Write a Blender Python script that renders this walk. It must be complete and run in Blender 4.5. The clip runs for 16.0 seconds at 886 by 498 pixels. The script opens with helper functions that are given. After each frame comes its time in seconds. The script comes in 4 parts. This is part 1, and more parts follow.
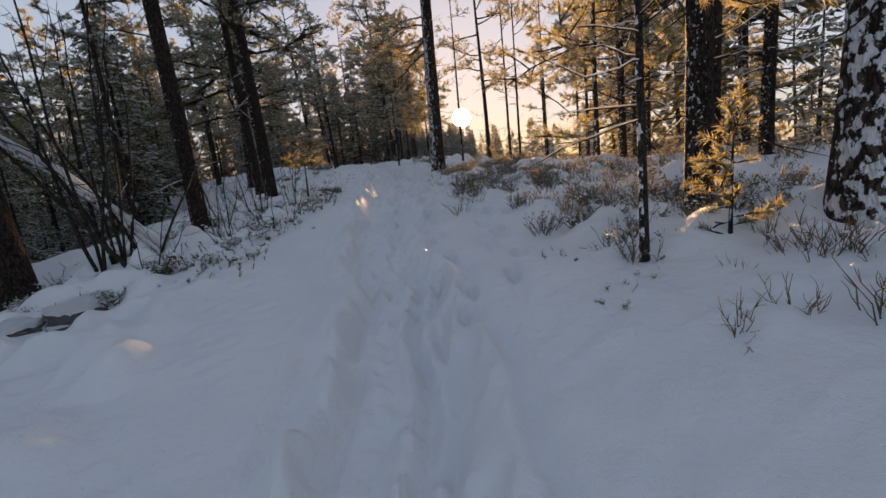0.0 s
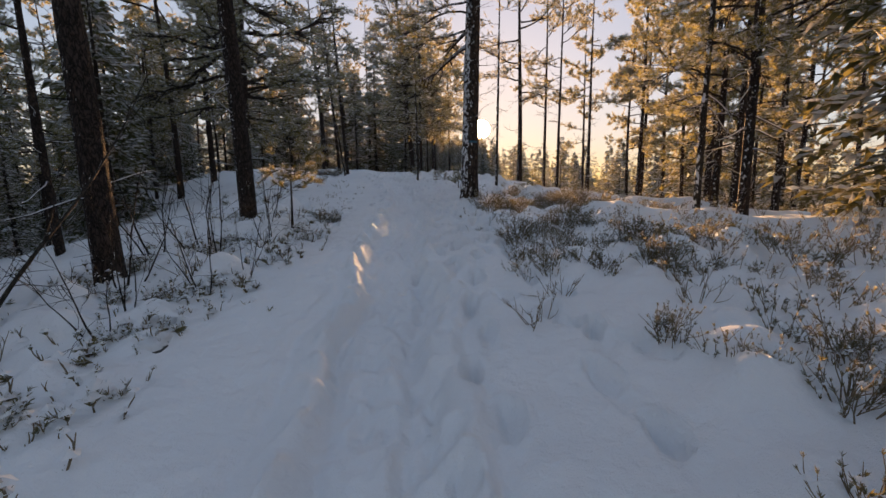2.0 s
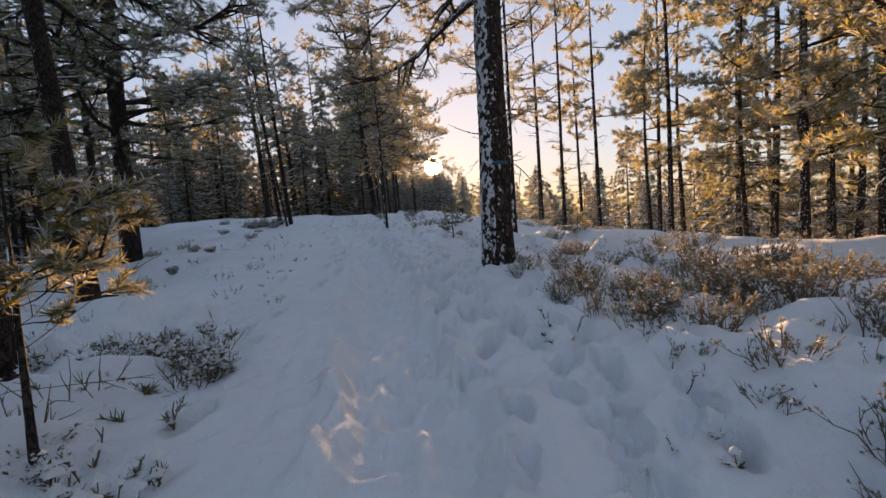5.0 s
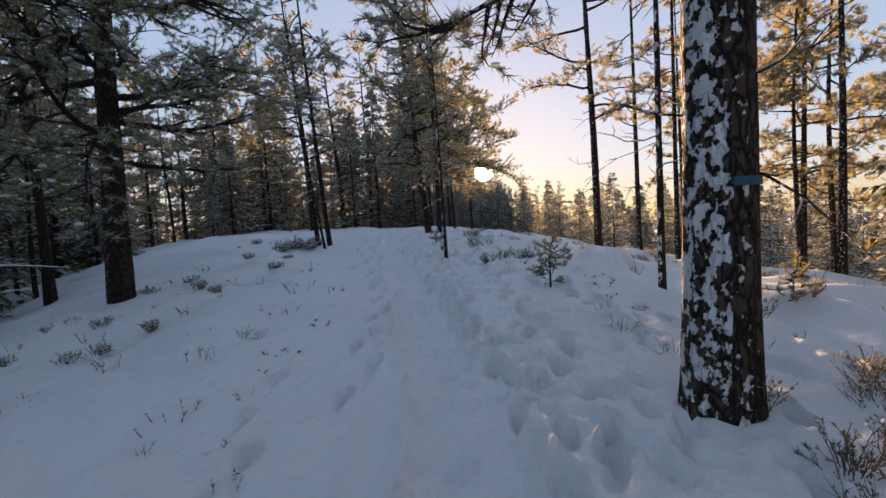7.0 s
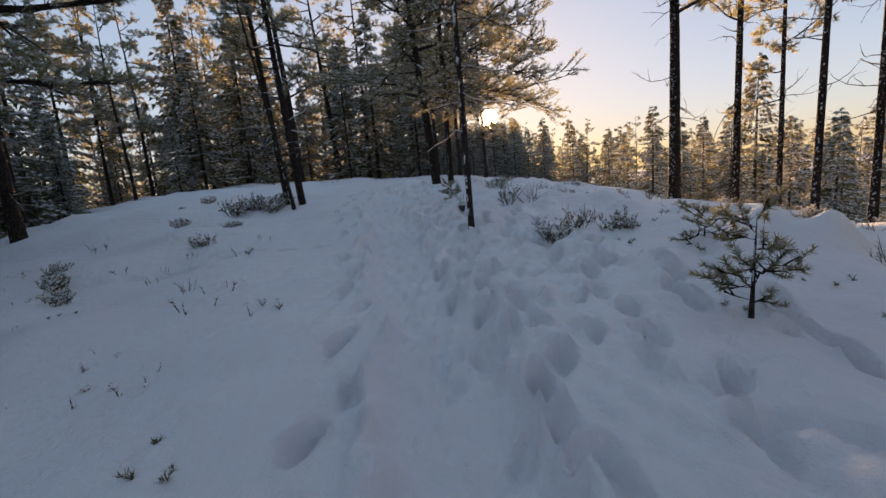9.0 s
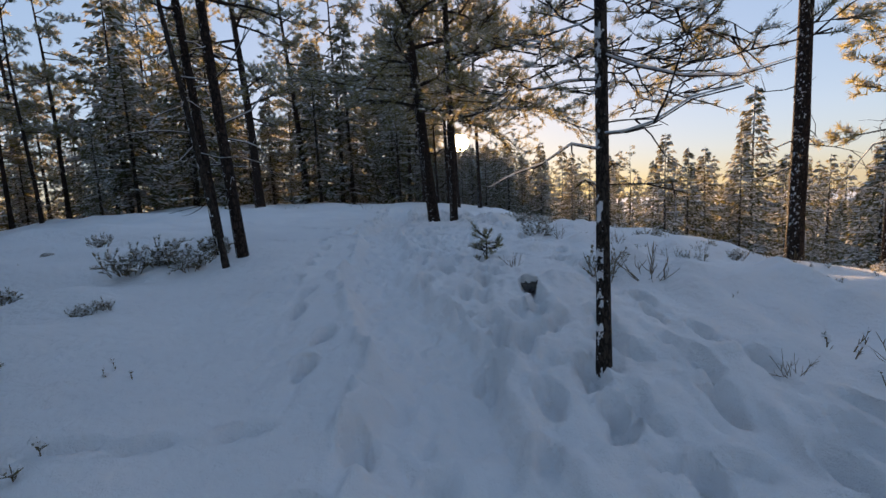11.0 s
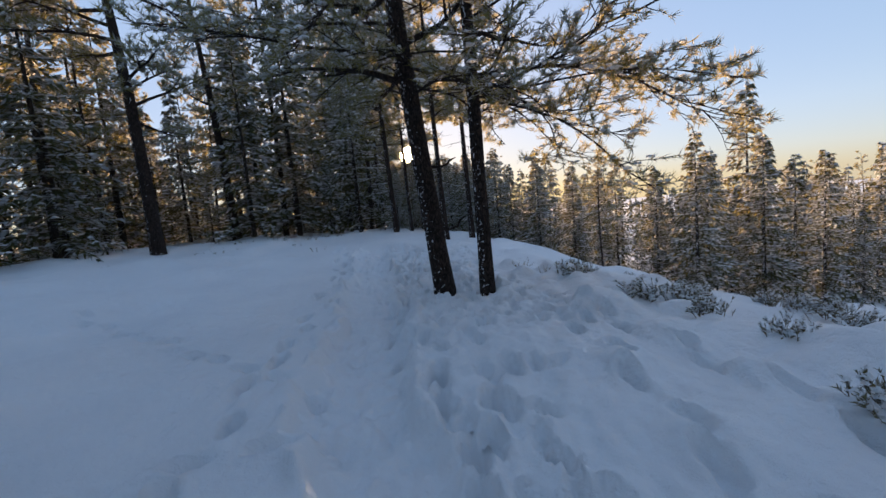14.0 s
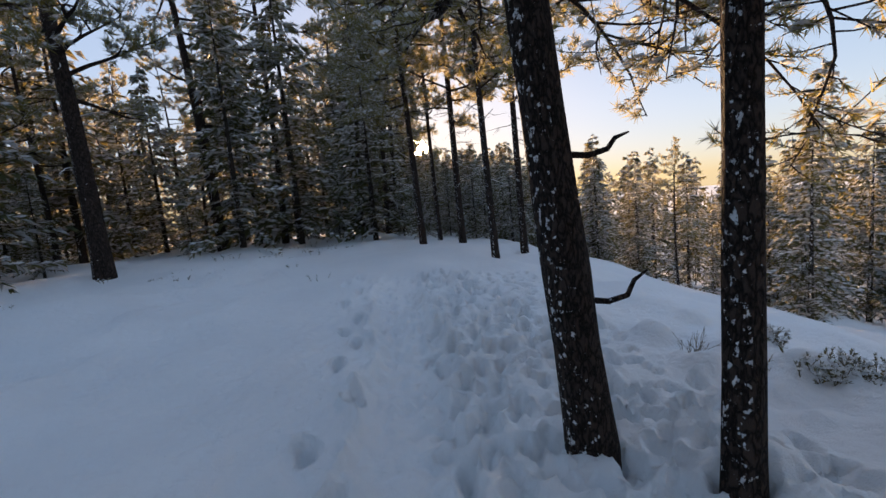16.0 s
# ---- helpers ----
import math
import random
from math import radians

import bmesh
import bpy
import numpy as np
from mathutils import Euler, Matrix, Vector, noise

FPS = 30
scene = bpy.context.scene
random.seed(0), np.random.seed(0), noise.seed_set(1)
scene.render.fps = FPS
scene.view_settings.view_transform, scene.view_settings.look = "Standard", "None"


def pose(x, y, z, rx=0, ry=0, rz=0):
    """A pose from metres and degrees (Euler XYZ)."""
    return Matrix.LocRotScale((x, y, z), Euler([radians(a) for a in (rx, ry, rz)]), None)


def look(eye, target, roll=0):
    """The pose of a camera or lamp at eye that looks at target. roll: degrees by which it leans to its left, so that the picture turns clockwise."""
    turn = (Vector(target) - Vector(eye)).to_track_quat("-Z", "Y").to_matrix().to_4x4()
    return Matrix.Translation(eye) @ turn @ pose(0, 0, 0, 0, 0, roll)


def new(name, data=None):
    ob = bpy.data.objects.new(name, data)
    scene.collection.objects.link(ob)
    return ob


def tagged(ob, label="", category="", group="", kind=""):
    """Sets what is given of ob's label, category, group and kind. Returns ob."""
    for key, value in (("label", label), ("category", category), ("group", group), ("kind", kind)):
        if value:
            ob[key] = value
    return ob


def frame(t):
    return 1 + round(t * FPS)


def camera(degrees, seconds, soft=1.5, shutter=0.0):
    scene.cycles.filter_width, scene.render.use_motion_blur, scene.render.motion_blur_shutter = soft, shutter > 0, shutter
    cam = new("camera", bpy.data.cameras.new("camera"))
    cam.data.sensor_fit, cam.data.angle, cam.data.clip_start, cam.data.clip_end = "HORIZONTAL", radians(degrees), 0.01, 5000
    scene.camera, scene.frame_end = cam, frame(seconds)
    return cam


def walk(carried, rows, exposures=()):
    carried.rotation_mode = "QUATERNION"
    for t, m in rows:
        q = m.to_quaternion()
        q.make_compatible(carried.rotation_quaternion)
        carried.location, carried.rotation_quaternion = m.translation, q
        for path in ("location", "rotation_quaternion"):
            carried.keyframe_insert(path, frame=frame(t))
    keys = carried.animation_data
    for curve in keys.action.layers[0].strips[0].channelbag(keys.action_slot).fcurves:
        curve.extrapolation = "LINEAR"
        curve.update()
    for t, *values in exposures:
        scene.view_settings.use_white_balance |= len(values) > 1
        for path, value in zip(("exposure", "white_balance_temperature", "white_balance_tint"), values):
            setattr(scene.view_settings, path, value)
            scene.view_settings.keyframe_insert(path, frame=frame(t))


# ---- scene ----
cam = camera(90.4, 16.0)
PATH = [
    (0, (-0.242, 1.146, 2.163), (-0.303, 3.113, 1.809), -5.8),
    (0.5, (-0.29, 1.896, 2.295), (-0.35, 3.866, 1.956), -2.5),
    (1, (-0.388, 2.659, 2.361), (-0.446, 4.632, 2.039), -2.5),
    (1.5, (-0.542, 3.446, 2.45), (-0.629, 5.421, 2.149), -1.3),
    (2, (-0.698, 4.191, 2.609), (-0.791, 6.164, 2.293), -0.5),
    (2.5, (-0.848, 4.97, 2.647), (-0.953, 6.944, 2.346), -3.6),
    (3, (-1.097, 5.725, 2.777), (-1.171, 7.712, 2.554), -5.0),
    (3.5, (-1.255, 6.577, 2.804), (-1.305, 8.567, 2.612), -5.5),
    (3.7, (-1.299, 6.914, 2.773), (-1.342, 8.905, 2.583), -5.0),
    (5.8, (-1.779, 10.568, 3.084), (-1.602, 12.554, 2.931), -3.4),
    (6, (-1.825, 10.89, 3.156), (-1.646, 12.876, 3.0), -2.8),
    (6.5, (-1.904, 11.689, 3.262), (-1.885, 13.683, 3.109), -4.1),
    (7, (-2.011, 12.464, 3.345), (-2.136, 14.457, 3.227), -3.6),
    (7.5, (-2.041, 13.294, 3.276), (-2.186, 15.283, 3.121), -4.3),
    (8, (-2.153, 14.268, 3.249), (-2.328, 16.234, 2.927), -5.9),
    (8.5, (-2.293, 15.266, 3.263), (-2.464, 17.229, 2.917), -4.0),
    (9, (-2.495, 16.285, 3.327), (-2.658, 18.249, 2.984), -4.7),
    (9.5, (-2.664, 17.139, 3.489), (-2.781, 19.107, 3.153), -5.2),
    (10, (-2.931, 18.057, 3.519), (-3.026, 20.035, 3.235), -4.6),
    (12.3, (-4.035, 22.177, 3.952), (-3.904, 24.158, 3.704), -3.2),
    (12.5, (-4.068, 22.524, 4.005), (-3.908, 24.502, 3.761), -4.9),
    (13, (-4.201, 23.513, 4.075), (-3.998, 25.494, 3.898), -4.1),
    (13.5, (-4.371, 24.5, 4.143), (-4.168, 26.482, 3.968), -4.1),
    (14, (-4.44, 25.5, 4.182), (-4.247, 27.479, 3.966), -5.2),
    (14.5, (-4.597, 26.5, 4.304), (-4.419, 28.482, 4.105), -4.1),
    (15, (-4.657, 27.51, 4.37), (-4.482, 29.491, 4.157), -4.9),
    (15.5, (-4.842, 28.451, 4.448), (-4.715, 30.436, 4.246), -2.9),
    (16, (-4.893, 29.42, 4.523), (-4.746, 31.4, 4.281), -5.2),
]
walk(cam, [(t, look(e, g, r)) for t, e, g, r in PATH],
     exposures=[(0, 1.66, 6900, 27), (4, 1.76, 6600, 26), (7.2, 1.78, 6250, 25), (8.5, 1.72, 6500, 25), (10, 1.68, 5950, 22), (12.5, 1.82, 5800, 21), (13.3, 1.76, 5450, 20), (14.3, 1.8, 5800, 21), (16, 1.88, 6100, 23)])

# ---- light ----
SUN_HEIGHT, SUN_BEARING = radians(6.1), radians(2.2)
TO_SUN = Vector((math.sin(SUN_BEARING) * math.cos(SUN_HEIGHT), math.cos(SUN_BEARING) * math.cos(SUN_HEIGHT), math.sin(SUN_HEIGHT)))
world = bpy.data.worlds.new("winter_sky")
scene.world = world
world.use_nodes = True
wt = world.node_tree
sky = wt.nodes.new("ShaderNodeTexSky")
sky.sky_type = "NISHITA"
sky.sun_disc = False
sky.sun_elevation, sky.sun_rotation = SUN_HEIGHT, SUN_BEARING
sky.altitude, sky.air_density, sky.dust_density, sky.ozone_density = 200, 1.0, 0.5, 2.2
wt.nodes["Background"].inputs["Strength"].default_value = 0.15
soft = wt.nodes.new("ShaderNodeGamma")
soft.inputs["Gamma"].default_value = 0.27
wt.links.new(sky.outputs["Color"], soft.inputs["Color"])
vivid = wt.nodes.new("ShaderNodeHueSaturation")
vivid.inputs["Saturation"].default_value = 1.75
wt.links.new(soft.outputs["Color"], vivid.inputs["Color"])
wt.links.new(vivid.outputs["Color"], wt.nodes["Background"].inputs["Color"])
sun = new("sun_light", bpy.data.lights.new("sun_light", "SUN"))
sun.data.energy, sun.data.angle, sun.data.color = 5.0, radians(0.7), (1.0, 0.62, 0.27)
sun.matrix_world = look((0, 0, 60), Vector((0, 0, 60)) - TO_SUN)


# ---- materials ----
class Nodes:
    """A node material under construction."""

    def __init__(self, name):
        self.mat = bpy.data.materials.new(name)
        self.mat.use_nodes = True
        self.tree = self.mat.node_tree
        self.bsdf = self.tree.nodes["Principled BSDF"]
        self.out = self.tree.nodes["Material Output"]

    def add(self, kind, **values):
        n = self.tree.nodes.new(kind)
        for k, v in values.items():
            n.inputs[k.replace("_", " ")].default_value = v
        return n

    def link(self, a, b):
        self.tree.links.new(a, b)

    def coords(self, stretch=(1, 1, 1), world_space=False):
        m = self.add("ShaderNodeMapping", Scale=stretch)
        if world_space:
            self.link(self.add("ShaderNodeNewGeometry").outputs["Position"], m.inputs["Vector"])
        else:
            self.link(self.add("ShaderNodeTexCoord").outputs["Object"], m.inputs["Vector"])
        return m.outputs["Vector"]

    def noise(self, vec, scale, detail=4.0, rough=0.55):
        n = self.add("ShaderNodeTexNoise", Scale=scale, Detail=detail, Roughness=rough)
        self.link(vec, n.inputs["Vector"])
        return n.outputs["Fac"]

    def ramp(self, fac, stops):
        r = self.add("ShaderNodeValToRGB")
        el = r.color_ramp.elements
        while len(el) < len(stops):
            el.new(0.5)
        for e, (p, c) in zip(el, stops):
            e.position, e.color = p, (*c, 1) if len(c) == 3 else c
        self.link(fac, r.inputs["Fac"])
        return r.outputs["Color"]

    def math(self, op, a, b):
        n = self.add("ShaderNodeMath")
        n.operation = op
        for i, v in enumerate((a, b)):
            if isinstance(v, (int, float)):
                n.inputs[i].default_value = v
            else:
                self.link(v, n.inputs[i])
        return n.outputs[0]

    def mix(self, fac, a, b):
        n = self.add("ShaderNodeMixRGB")
        for i, v in enumerate((fac, a, b)):
            if isinstance(v, (int, float)):
                n.inputs[i].default_value = v
            elif isinstance(v, tuple):
                n.inputs[i].default_value = (*v, 1)
            else:
                self.link(v, n.inputs[i])
        return n.outputs[0]

    def bump(self, height, strength, distance):
        n = self.add("ShaderNodeBump", Strength=strength, Distance=distance)
        self.link(height, n.inputs["Height"])
        return n.outputs["Normal"]


def ground_snow():
    m = Nodes("ground_snow")
    v = m.coords(world_space=True)
    broad, fine, grain = m.noise(v, 0.7, 5), m.noise(v, 9, 6), m.noise(v, 140, 3)
    m.link(m.ramp(broad, [(0.3, (0.79, 0.80, 0.82)), (0.7, (0.86, 0.865, 0.875))]), m.bsdf.inputs["Base Color"])
    m.link(m.ramp(fine, [(0.3, (0.5,) * 3), (0.7, (0.75,) * 3)]), m.bsdf.inputs["Roughness"])
    m.bsdf.inputs["Specular IOR Level"].default_value = 0.25
    h = m.math("ADD", m.math("MULTIPLY", fine, 1.0), m.math("MULTIPLY", grain, 0.18))
    m.link(m.bump(h, 0.8, 0.05), m.bsdf.inputs["Normal"])
    return m.mat


def see_through(m, colour, share):
    """Lets part of the light pass through thin leaves or snow."""
    t = m.add("ShaderNodeBsdfTranslucent")
    if isinstance(colour, tuple):
        t.inputs["Color"].default_value = (*colour, 1)
    else:
        m.link(colour, t.inputs["Color"])
    x = m.add("ShaderNodeMixShader", Fac=share)
    m.link(m.bsdf.outputs[0], x.inputs[1])
    m.link(t.outputs[0], x.inputs[2])
    m.link(x.outputs[0], m.out.inputs["Surface"])


def clump_snow():
    m = Nodes("clump_snow")
    v = m.coords(world_space=True)
    n = m.noise(v, 22, 4)
    c = m.ramp(n, [(0.3, (0.76, 0.78, 0.81)), (0.7, (0.88, 0.88, 0.89))])
    m.link(c, m.bsdf.inputs["Base Color"])
    m.bsdf.inputs["Roughness"].default_value = 0.7
    m.link(m.bump(n, 0.6, 0.03), m.bsdf.inputs["Normal"])
    see_through(m, (0.85, 0.84, 0.82), 0.35)
    return m.mat


def bark(name, low, high, scale, plaster, relief=0.02, patches=10.5):
    """Ridged bark; plaster: how much wind-blown snow sticks to its weather side."""
    m = Nodes(name)
    v = m.coords((1, 1, 0.4))
    vor = m.add("ShaderNodeTexVoronoi", Scale=scale)
    vor.feature = "DISTANCE_TO_EDGE"
    warp = m.add("ShaderNodeMixRGB", Fac=0.12)
    m.link(v, warp.inputs[1])
    nz = m.add("ShaderNodeTexNoise", Scale=scale * 0.8, Detail=3)
    m.link(v, nz.inputs["Vector"])
    m.link(nz.outputs["Color"], warp.inputs[2])
    m.link(warp.outputs[0], vor.inputs["Vector"])
    grain = m.noise(v, scale * 5, 5, 0.65)
    plates = m.ramp(vor.outputs["Distance"], [(0.0, (0, 0, 0)), (0.22, (1, 1, 1))])
    tone = m.mix(grain, low, high)
    dark = tuple(c * 0.3 for c in low)
    base = m.mix(plates, dark, tone)
    # snow driven against one side of the trunk and caught on the plates
    geo = m.add("ShaderNodeNewGeometry")
    dot = m.add("ShaderNodeVectorMath")
    dot.operation = "DOT_PRODUCT"
    m.link(geo.outputs["True Normal"], dot.inputs[0])
    dot.inputs[1].default_value = (-0.83, -0.5, 0.25)
    patch = m.noise(m.coords((1, 1, 0.75)), patches, 4, 0.6)
    amount = m.math("ADD", m.math("MULTIPLY", dot.outputs["Value"], 0.24), patch)
    edge = 0.78 - plaster
    mask = m.ramp(amount, [(edge, (0, 0, 0)), (edge + 0.03, (1, 1, 1))])
    m.link(m.mix(mask, base, (0.82, 0.83, 0.85)), m.bsdf.inputs["Base Color"])
    m.bsdf.inputs["Roughness"].default_value = 0.9
    m.bsdf.inputs["Specular IOR Level"].default_value = 0.2
    h = m.math("ADD", m.math("ADD", plates, m.math("MULTIPLY", grain, 0.4)), m.math("MULTIPLY", mask, 0.9))
    m.link(m.bump(h, 0.9, relief), m.bsdf.inputs["Normal"])
    return m.mat


def leafy(name, low, high, glow, share, scale=3.0, rime=0.0):
    """Needles, leaves or twigs; rime: the share of them white with frost."""
    m = Nodes(name)
    isl = m.add("ShaderNodeNewGeometry").outputs["Random Per Island"]
    n = m.noise(m.coords(world_space=True), scale, 3)
    c = m.mix(m.math("ADD", m.math("MULTIPLY", isl, 0.6), m.math("MULTIPLY", n, 0.4)), low, high)
    if rime:
        frost = m.math("ADD", m.math("MULTIPLY", isl, 0.7), m.math("MULTIPLY", m.noise(m.coords(world_space=True), 1.3, 3), 0.6))
        white = m.ramp(frost, [(0.98 - rime, (0, 0, 0)), (1.06 - rime, (1, 1, 1))])
        c = m.mix(white, c, (0.46, 0.48, 0.50))
        glow = m.mix(white, glow, (0.46, 0.43, 0.36))
    m.link(c, m.bsdf.inputs["Base Color"])
    m.bsdf.inputs["Roughness"].default_value = 0.6
    m.bsdf.inputs["Specular IOR Level"].default_value = 0.3
    see_through(m, glow, share)
    return m.mat


def rock_stuff():
    m = Nodes("dark_rock")
    v = m.coords()
    n = m.noise(v, 9, 8, 0.65)
    m.link(m.ramp(n, [(0.3, (0.03, 0.03, 0.03)), (0.7, (0.12, 0.115, 0.11))]), m.bsdf.inputs["Base Color"])
    m.bsdf.inputs["Roughness"].default_value = 0.85
    m.link(m.bump(n, 0.8, 0.03), m.bsdf.inputs["Normal"])
    return m.mat


def worn_paint():
    m = Nodes("blue_trail_paint")
    v = m.coords()
    n = m.noise(v, 26, 6, 0.7)
    m.link(m.ramp(n, [(0.36, (0.06, 0.045, 0.04)), (0.5, (0.03, 0.11, 0.17)), (0.75, (0.05, 0.18, 0.25))]), m.bsdf.inputs["Base Color"])
    m.bsdf.inputs["Roughness"].default_value = 0.8
    m.link(m.bump(n, 0.8, 0.02), m.bsdf.inputs["Normal"])
    return m.mat


def glowing(name, colour, strength):
    m = Nodes(name)
    e = m.add("ShaderNodeEmission", Color=(*colour, 1), Strength=strength)
    m.link(e.outputs[0], m.out.inputs["Surface"])
    return m.mat


SNOW = ground_snow()
CLUMP = clump_snow()
BARK = bark("pine_bark", (0.030, 0.022, 0.019), (0.088, 0.060, 0.047), 24, -0.022, 0.02, 26)
BARK_SNOWY = bark("pine_bark_snow_plastered", (0.045, 0.032, 0.026), (0.13, 0.09, 0.068), 17, 0.075, 0.03, 15)
BARK_THIN = bark("thin_bark", (0.032, 0.026, 0.022), (0.09, 0.07, 0.055), 30, 0.03, 0.006)
BARK_BIRCH = bark("birch_bark", (0.10, 0.09, 0.085), (0.5, 0.48, 0.45), 9, 0.2, 0.008)
NEEDLE = leafy("pine_needles", (0.03, 0.046, 0.022), (0.085, 0.11, 0.045), (0.46, 0.38, 0.11), 0.46, rime=0.28)
NEEDLE_SPRUCE = leafy("spruce_needles", (0.025, 0.04, 0.022), (0.07, 0.09, 0.04), (0.28, 0.23, 0.075), 0.32, rime=0.28)
HEATHER = leafy("heather_twigs", (0.075, 0.062, 0.048), (0.22, 0.18, 0.125), (0.42, 0.30, 0.12), 0.33, 8)
HEATHER_LEAF = leafy("heather_leaves", (0.05, 0.055, 0.035), (0.135, 0.13, 0.072), (0.36, 0.29, 0.11), 0.36, 8, rime=0.26)
ROCK = rock_stuff()
PAINT = worn_paint()


# ---- mesh helpers ----
def tri_mesh(name, chunks, smooth=False):
    """One mesh out of chunks of (vertices, triangles, material)."""
    mats, V, F, M, base = [], [], [], [], 0
    for v, f, mat in chunks:
        v, f = np.asarray(v, float).reshape(-1, 3), np.asarray(f, int).reshape(-1, 3)
        if not len(f):
            continue
        if mat not in mats:
            mats.append(mat)
        V.append(v), F.append(f + base), M.append(np.full(len(f), mats.index(mat)))
        base += len(v)
    V, F, M = np.concatenate(V), np.concatenate(F), np.concatenate(M)
    me = bpy.data.meshes.new(name)
    me.vertices.add(len(V)), me.loops.add(F.size), me.polygons.add(len(F))
    me.vertices.foreach_set("co", V.astype(np.float32).ravel())
    me.loops.foreach_set("vertex_index", F.astype(np.int32).ravel())
    me.polygons.foreach_set("loop_start", np.arange(0, F.size, 3, dtype=np.int32))
    me.polygons.foreach_set("material_index", M.astype(np.int32))
    me.polygons.foreach_set("use_smooth", np.full(len(F), smooth))
    for mat in mats:
        me.materials.append(mat)
    me.update(calc_edges=True)
    return me


def part(name, me, parent, label=""):
    ob = new(name, me)
    ob.parent = parent
    return tagged(ob, label)


def tube(points, radii, sides):
    """A closed tube round a line of points."""
    P, R = np.asarray(points, float), np.asarray(radii, float)
    d = np.gradient(P, axis=0)
    d /= np.linalg.norm(d, axis=1)[:, None] + 1e-9
    ref = np.where(np.abs(d[:, 2:3]) > 0.9, np.array([[1.0, 0, 0]]), np.array([[0, 0, 1.0]]))
    a = np.cross(d, ref)
    a /= np.linalg.norm(a, axis=1)[:, None] + 1e-9
    b = np.cross(d, a)
    ang = np.arange(sides) * 2 * math.pi / sides
    ring = a[:, None] * np.cos(ang)[None, :, None] + b[:, None] * np.sin(ang)[None, :, None]
    V = (P[:, None] + ring * R[:, None, None]).reshape(-1, 3)
    n = len(P)
    i, j = np.meshgrid(np.arange(n - 1), np.arange(sides), indexing="ij")
    p, q = i * sides + j, i * sides + (j + 1) % sides
    F = np.concatenate([np.stack([p, q, q + sides], -1).reshape(-1, 3), np.stack([p, q + sides, p + sides], -1).reshape(-1, 3)])
    return V, F


def bases(d, rng):
    """Rotation matrices whose third axis is d, turned by chance about it."""
    d = d / (np.linalg.norm(d, axis=1)[:, None] + 1e-9)
    r = rng.normal(size=d.shape)
    x = np.cross(d, r)
    x /= np.linalg.norm(x, axis=1)[:, None] + 1e-9
    return np.stack([x, np.cross(d, x), d], -1)


def scatter(template, at, turn, size):
    """Copies of a template (vertices, triangles) at places, with rotations and sizes."""
    v, f = template
    at, size = np.asarray(at, float), np.asarray(size, float)
    V = np.einsum("nij,kj->nki", turn, v) * size[:, None, None] + at[:, None]
    F = f[None] + (np.arange(len(at)) * len(v))[:, None, None]
    return V.reshape(-1, 3), F.reshape(-1, 3)


def tuft_shape(rng, blades, width, spread):
    """A brush of needles along +z, of length about 1."""
    V, F = [], []
    for k in range(blades):
        a, tilt = rng.uniform(0, 6.283), spread * math.sqrt(rng.uniform(0.02, 1))
        d = np.array([math.cos(a) * math.sin(tilt), math.sin(a) * math.sin(tilt), math.cos(tilt)])
        s = np.cross(d, rng.normal(size=3))
        s *= width / np.linalg.norm(s)
        base = np.array([0, 0, rng.uniform(-0.35, 0.35)])
        tip = base + d * rng.uniform(0.7, 1.05)
        V += [base - s, tip, base + s]
        F += [[3 * k, 3 * k + 1, 3 * k + 2]]
    return np.array(V), np.array(F)


def lump_shape(rng):
    """A low, uneven lump of snow."""
    V = [[0, 0, 0.42]]
    for r, z in ((0.62, 0.3), (0.85, -0.02)):
        for k in range(6):
            a = k * 1.047 + rng.uniform(-0.3, 0.3)
            q = r * rng.uniform(0.7, 1.25)
            V.append([q * math.cos(a), q * math.sin(a), z + rng.uniform(-0.08, 0.08)])
    F = []
    for k in range(6):
        n = (k + 1) % 6
        F += [[0, 1 + k, 1 + n], [1 + k, 7 + k, 7 + n], [1 + k, 7 + n, 1 + n]]
    return np.array(V), np.array(F)


def flake_shape(rng):
    """A small heap of snow for trees far off."""
    V = [[0.9, 0, 0], [0, 0.8, 0], [-0.9, 0, 0], [0, -0.8, 0], [0, 0, 0.6]]
    return np.array(V) * rng.uniform(0.8, 1.2, (5, 3)), np.array([[0, 1, 4], [1, 2, 4], [2, 3, 4], [3, 0, 4]])


def flat_turns(n, rng):
    a = rng.uniform(0, 6.283, n)
    t = np.zeros((n, 3, 3))
    t[:, 0, 0], t[:, 0, 1], t[:, 1, 0], t[:, 1, 1], t[:, 2, 2] = np.cos(a), -np.sin(a), np.sin(a), np.cos(a), 1
    return t


# ---- the snow-covered ground ----
# height of the trodden line along the walk, and how far the ground falls away to either side of it
LINE_Y = [-60, -10, 1, 7, 9, 12, 15.5, 18.5, 21, 25, 29, 32.5, 36, 42, 50, 62, 90, 160, 600]
LINE_Z = [-1.5, .1, .80, 1.42, 1.66, 1.86, 1.95, 2.17, 2.40, 2.72, 2.95, 2.88, 3.05, 3.2, 3.0, 2.2, 0.5, -2, -6]
LINE_X = [-.2, -.2, -.2, -1.25, -1.5, -1.85, -2.15, -2.7, -3.3, -4.35, -4.85, -5.0, -5.1, -5.3, -5.5, -5.5, -5.5, -5.5, -5.5]
SIDE = [-400, -60, -26, -13, -8.5, -5.5, -3.2, -1.6, 0, 1.6, 3.5, 5.5, 8.5, 13, 26, 60, 400]
FALL_Y = [0, 9, 16, 22, 28, 36, 50]
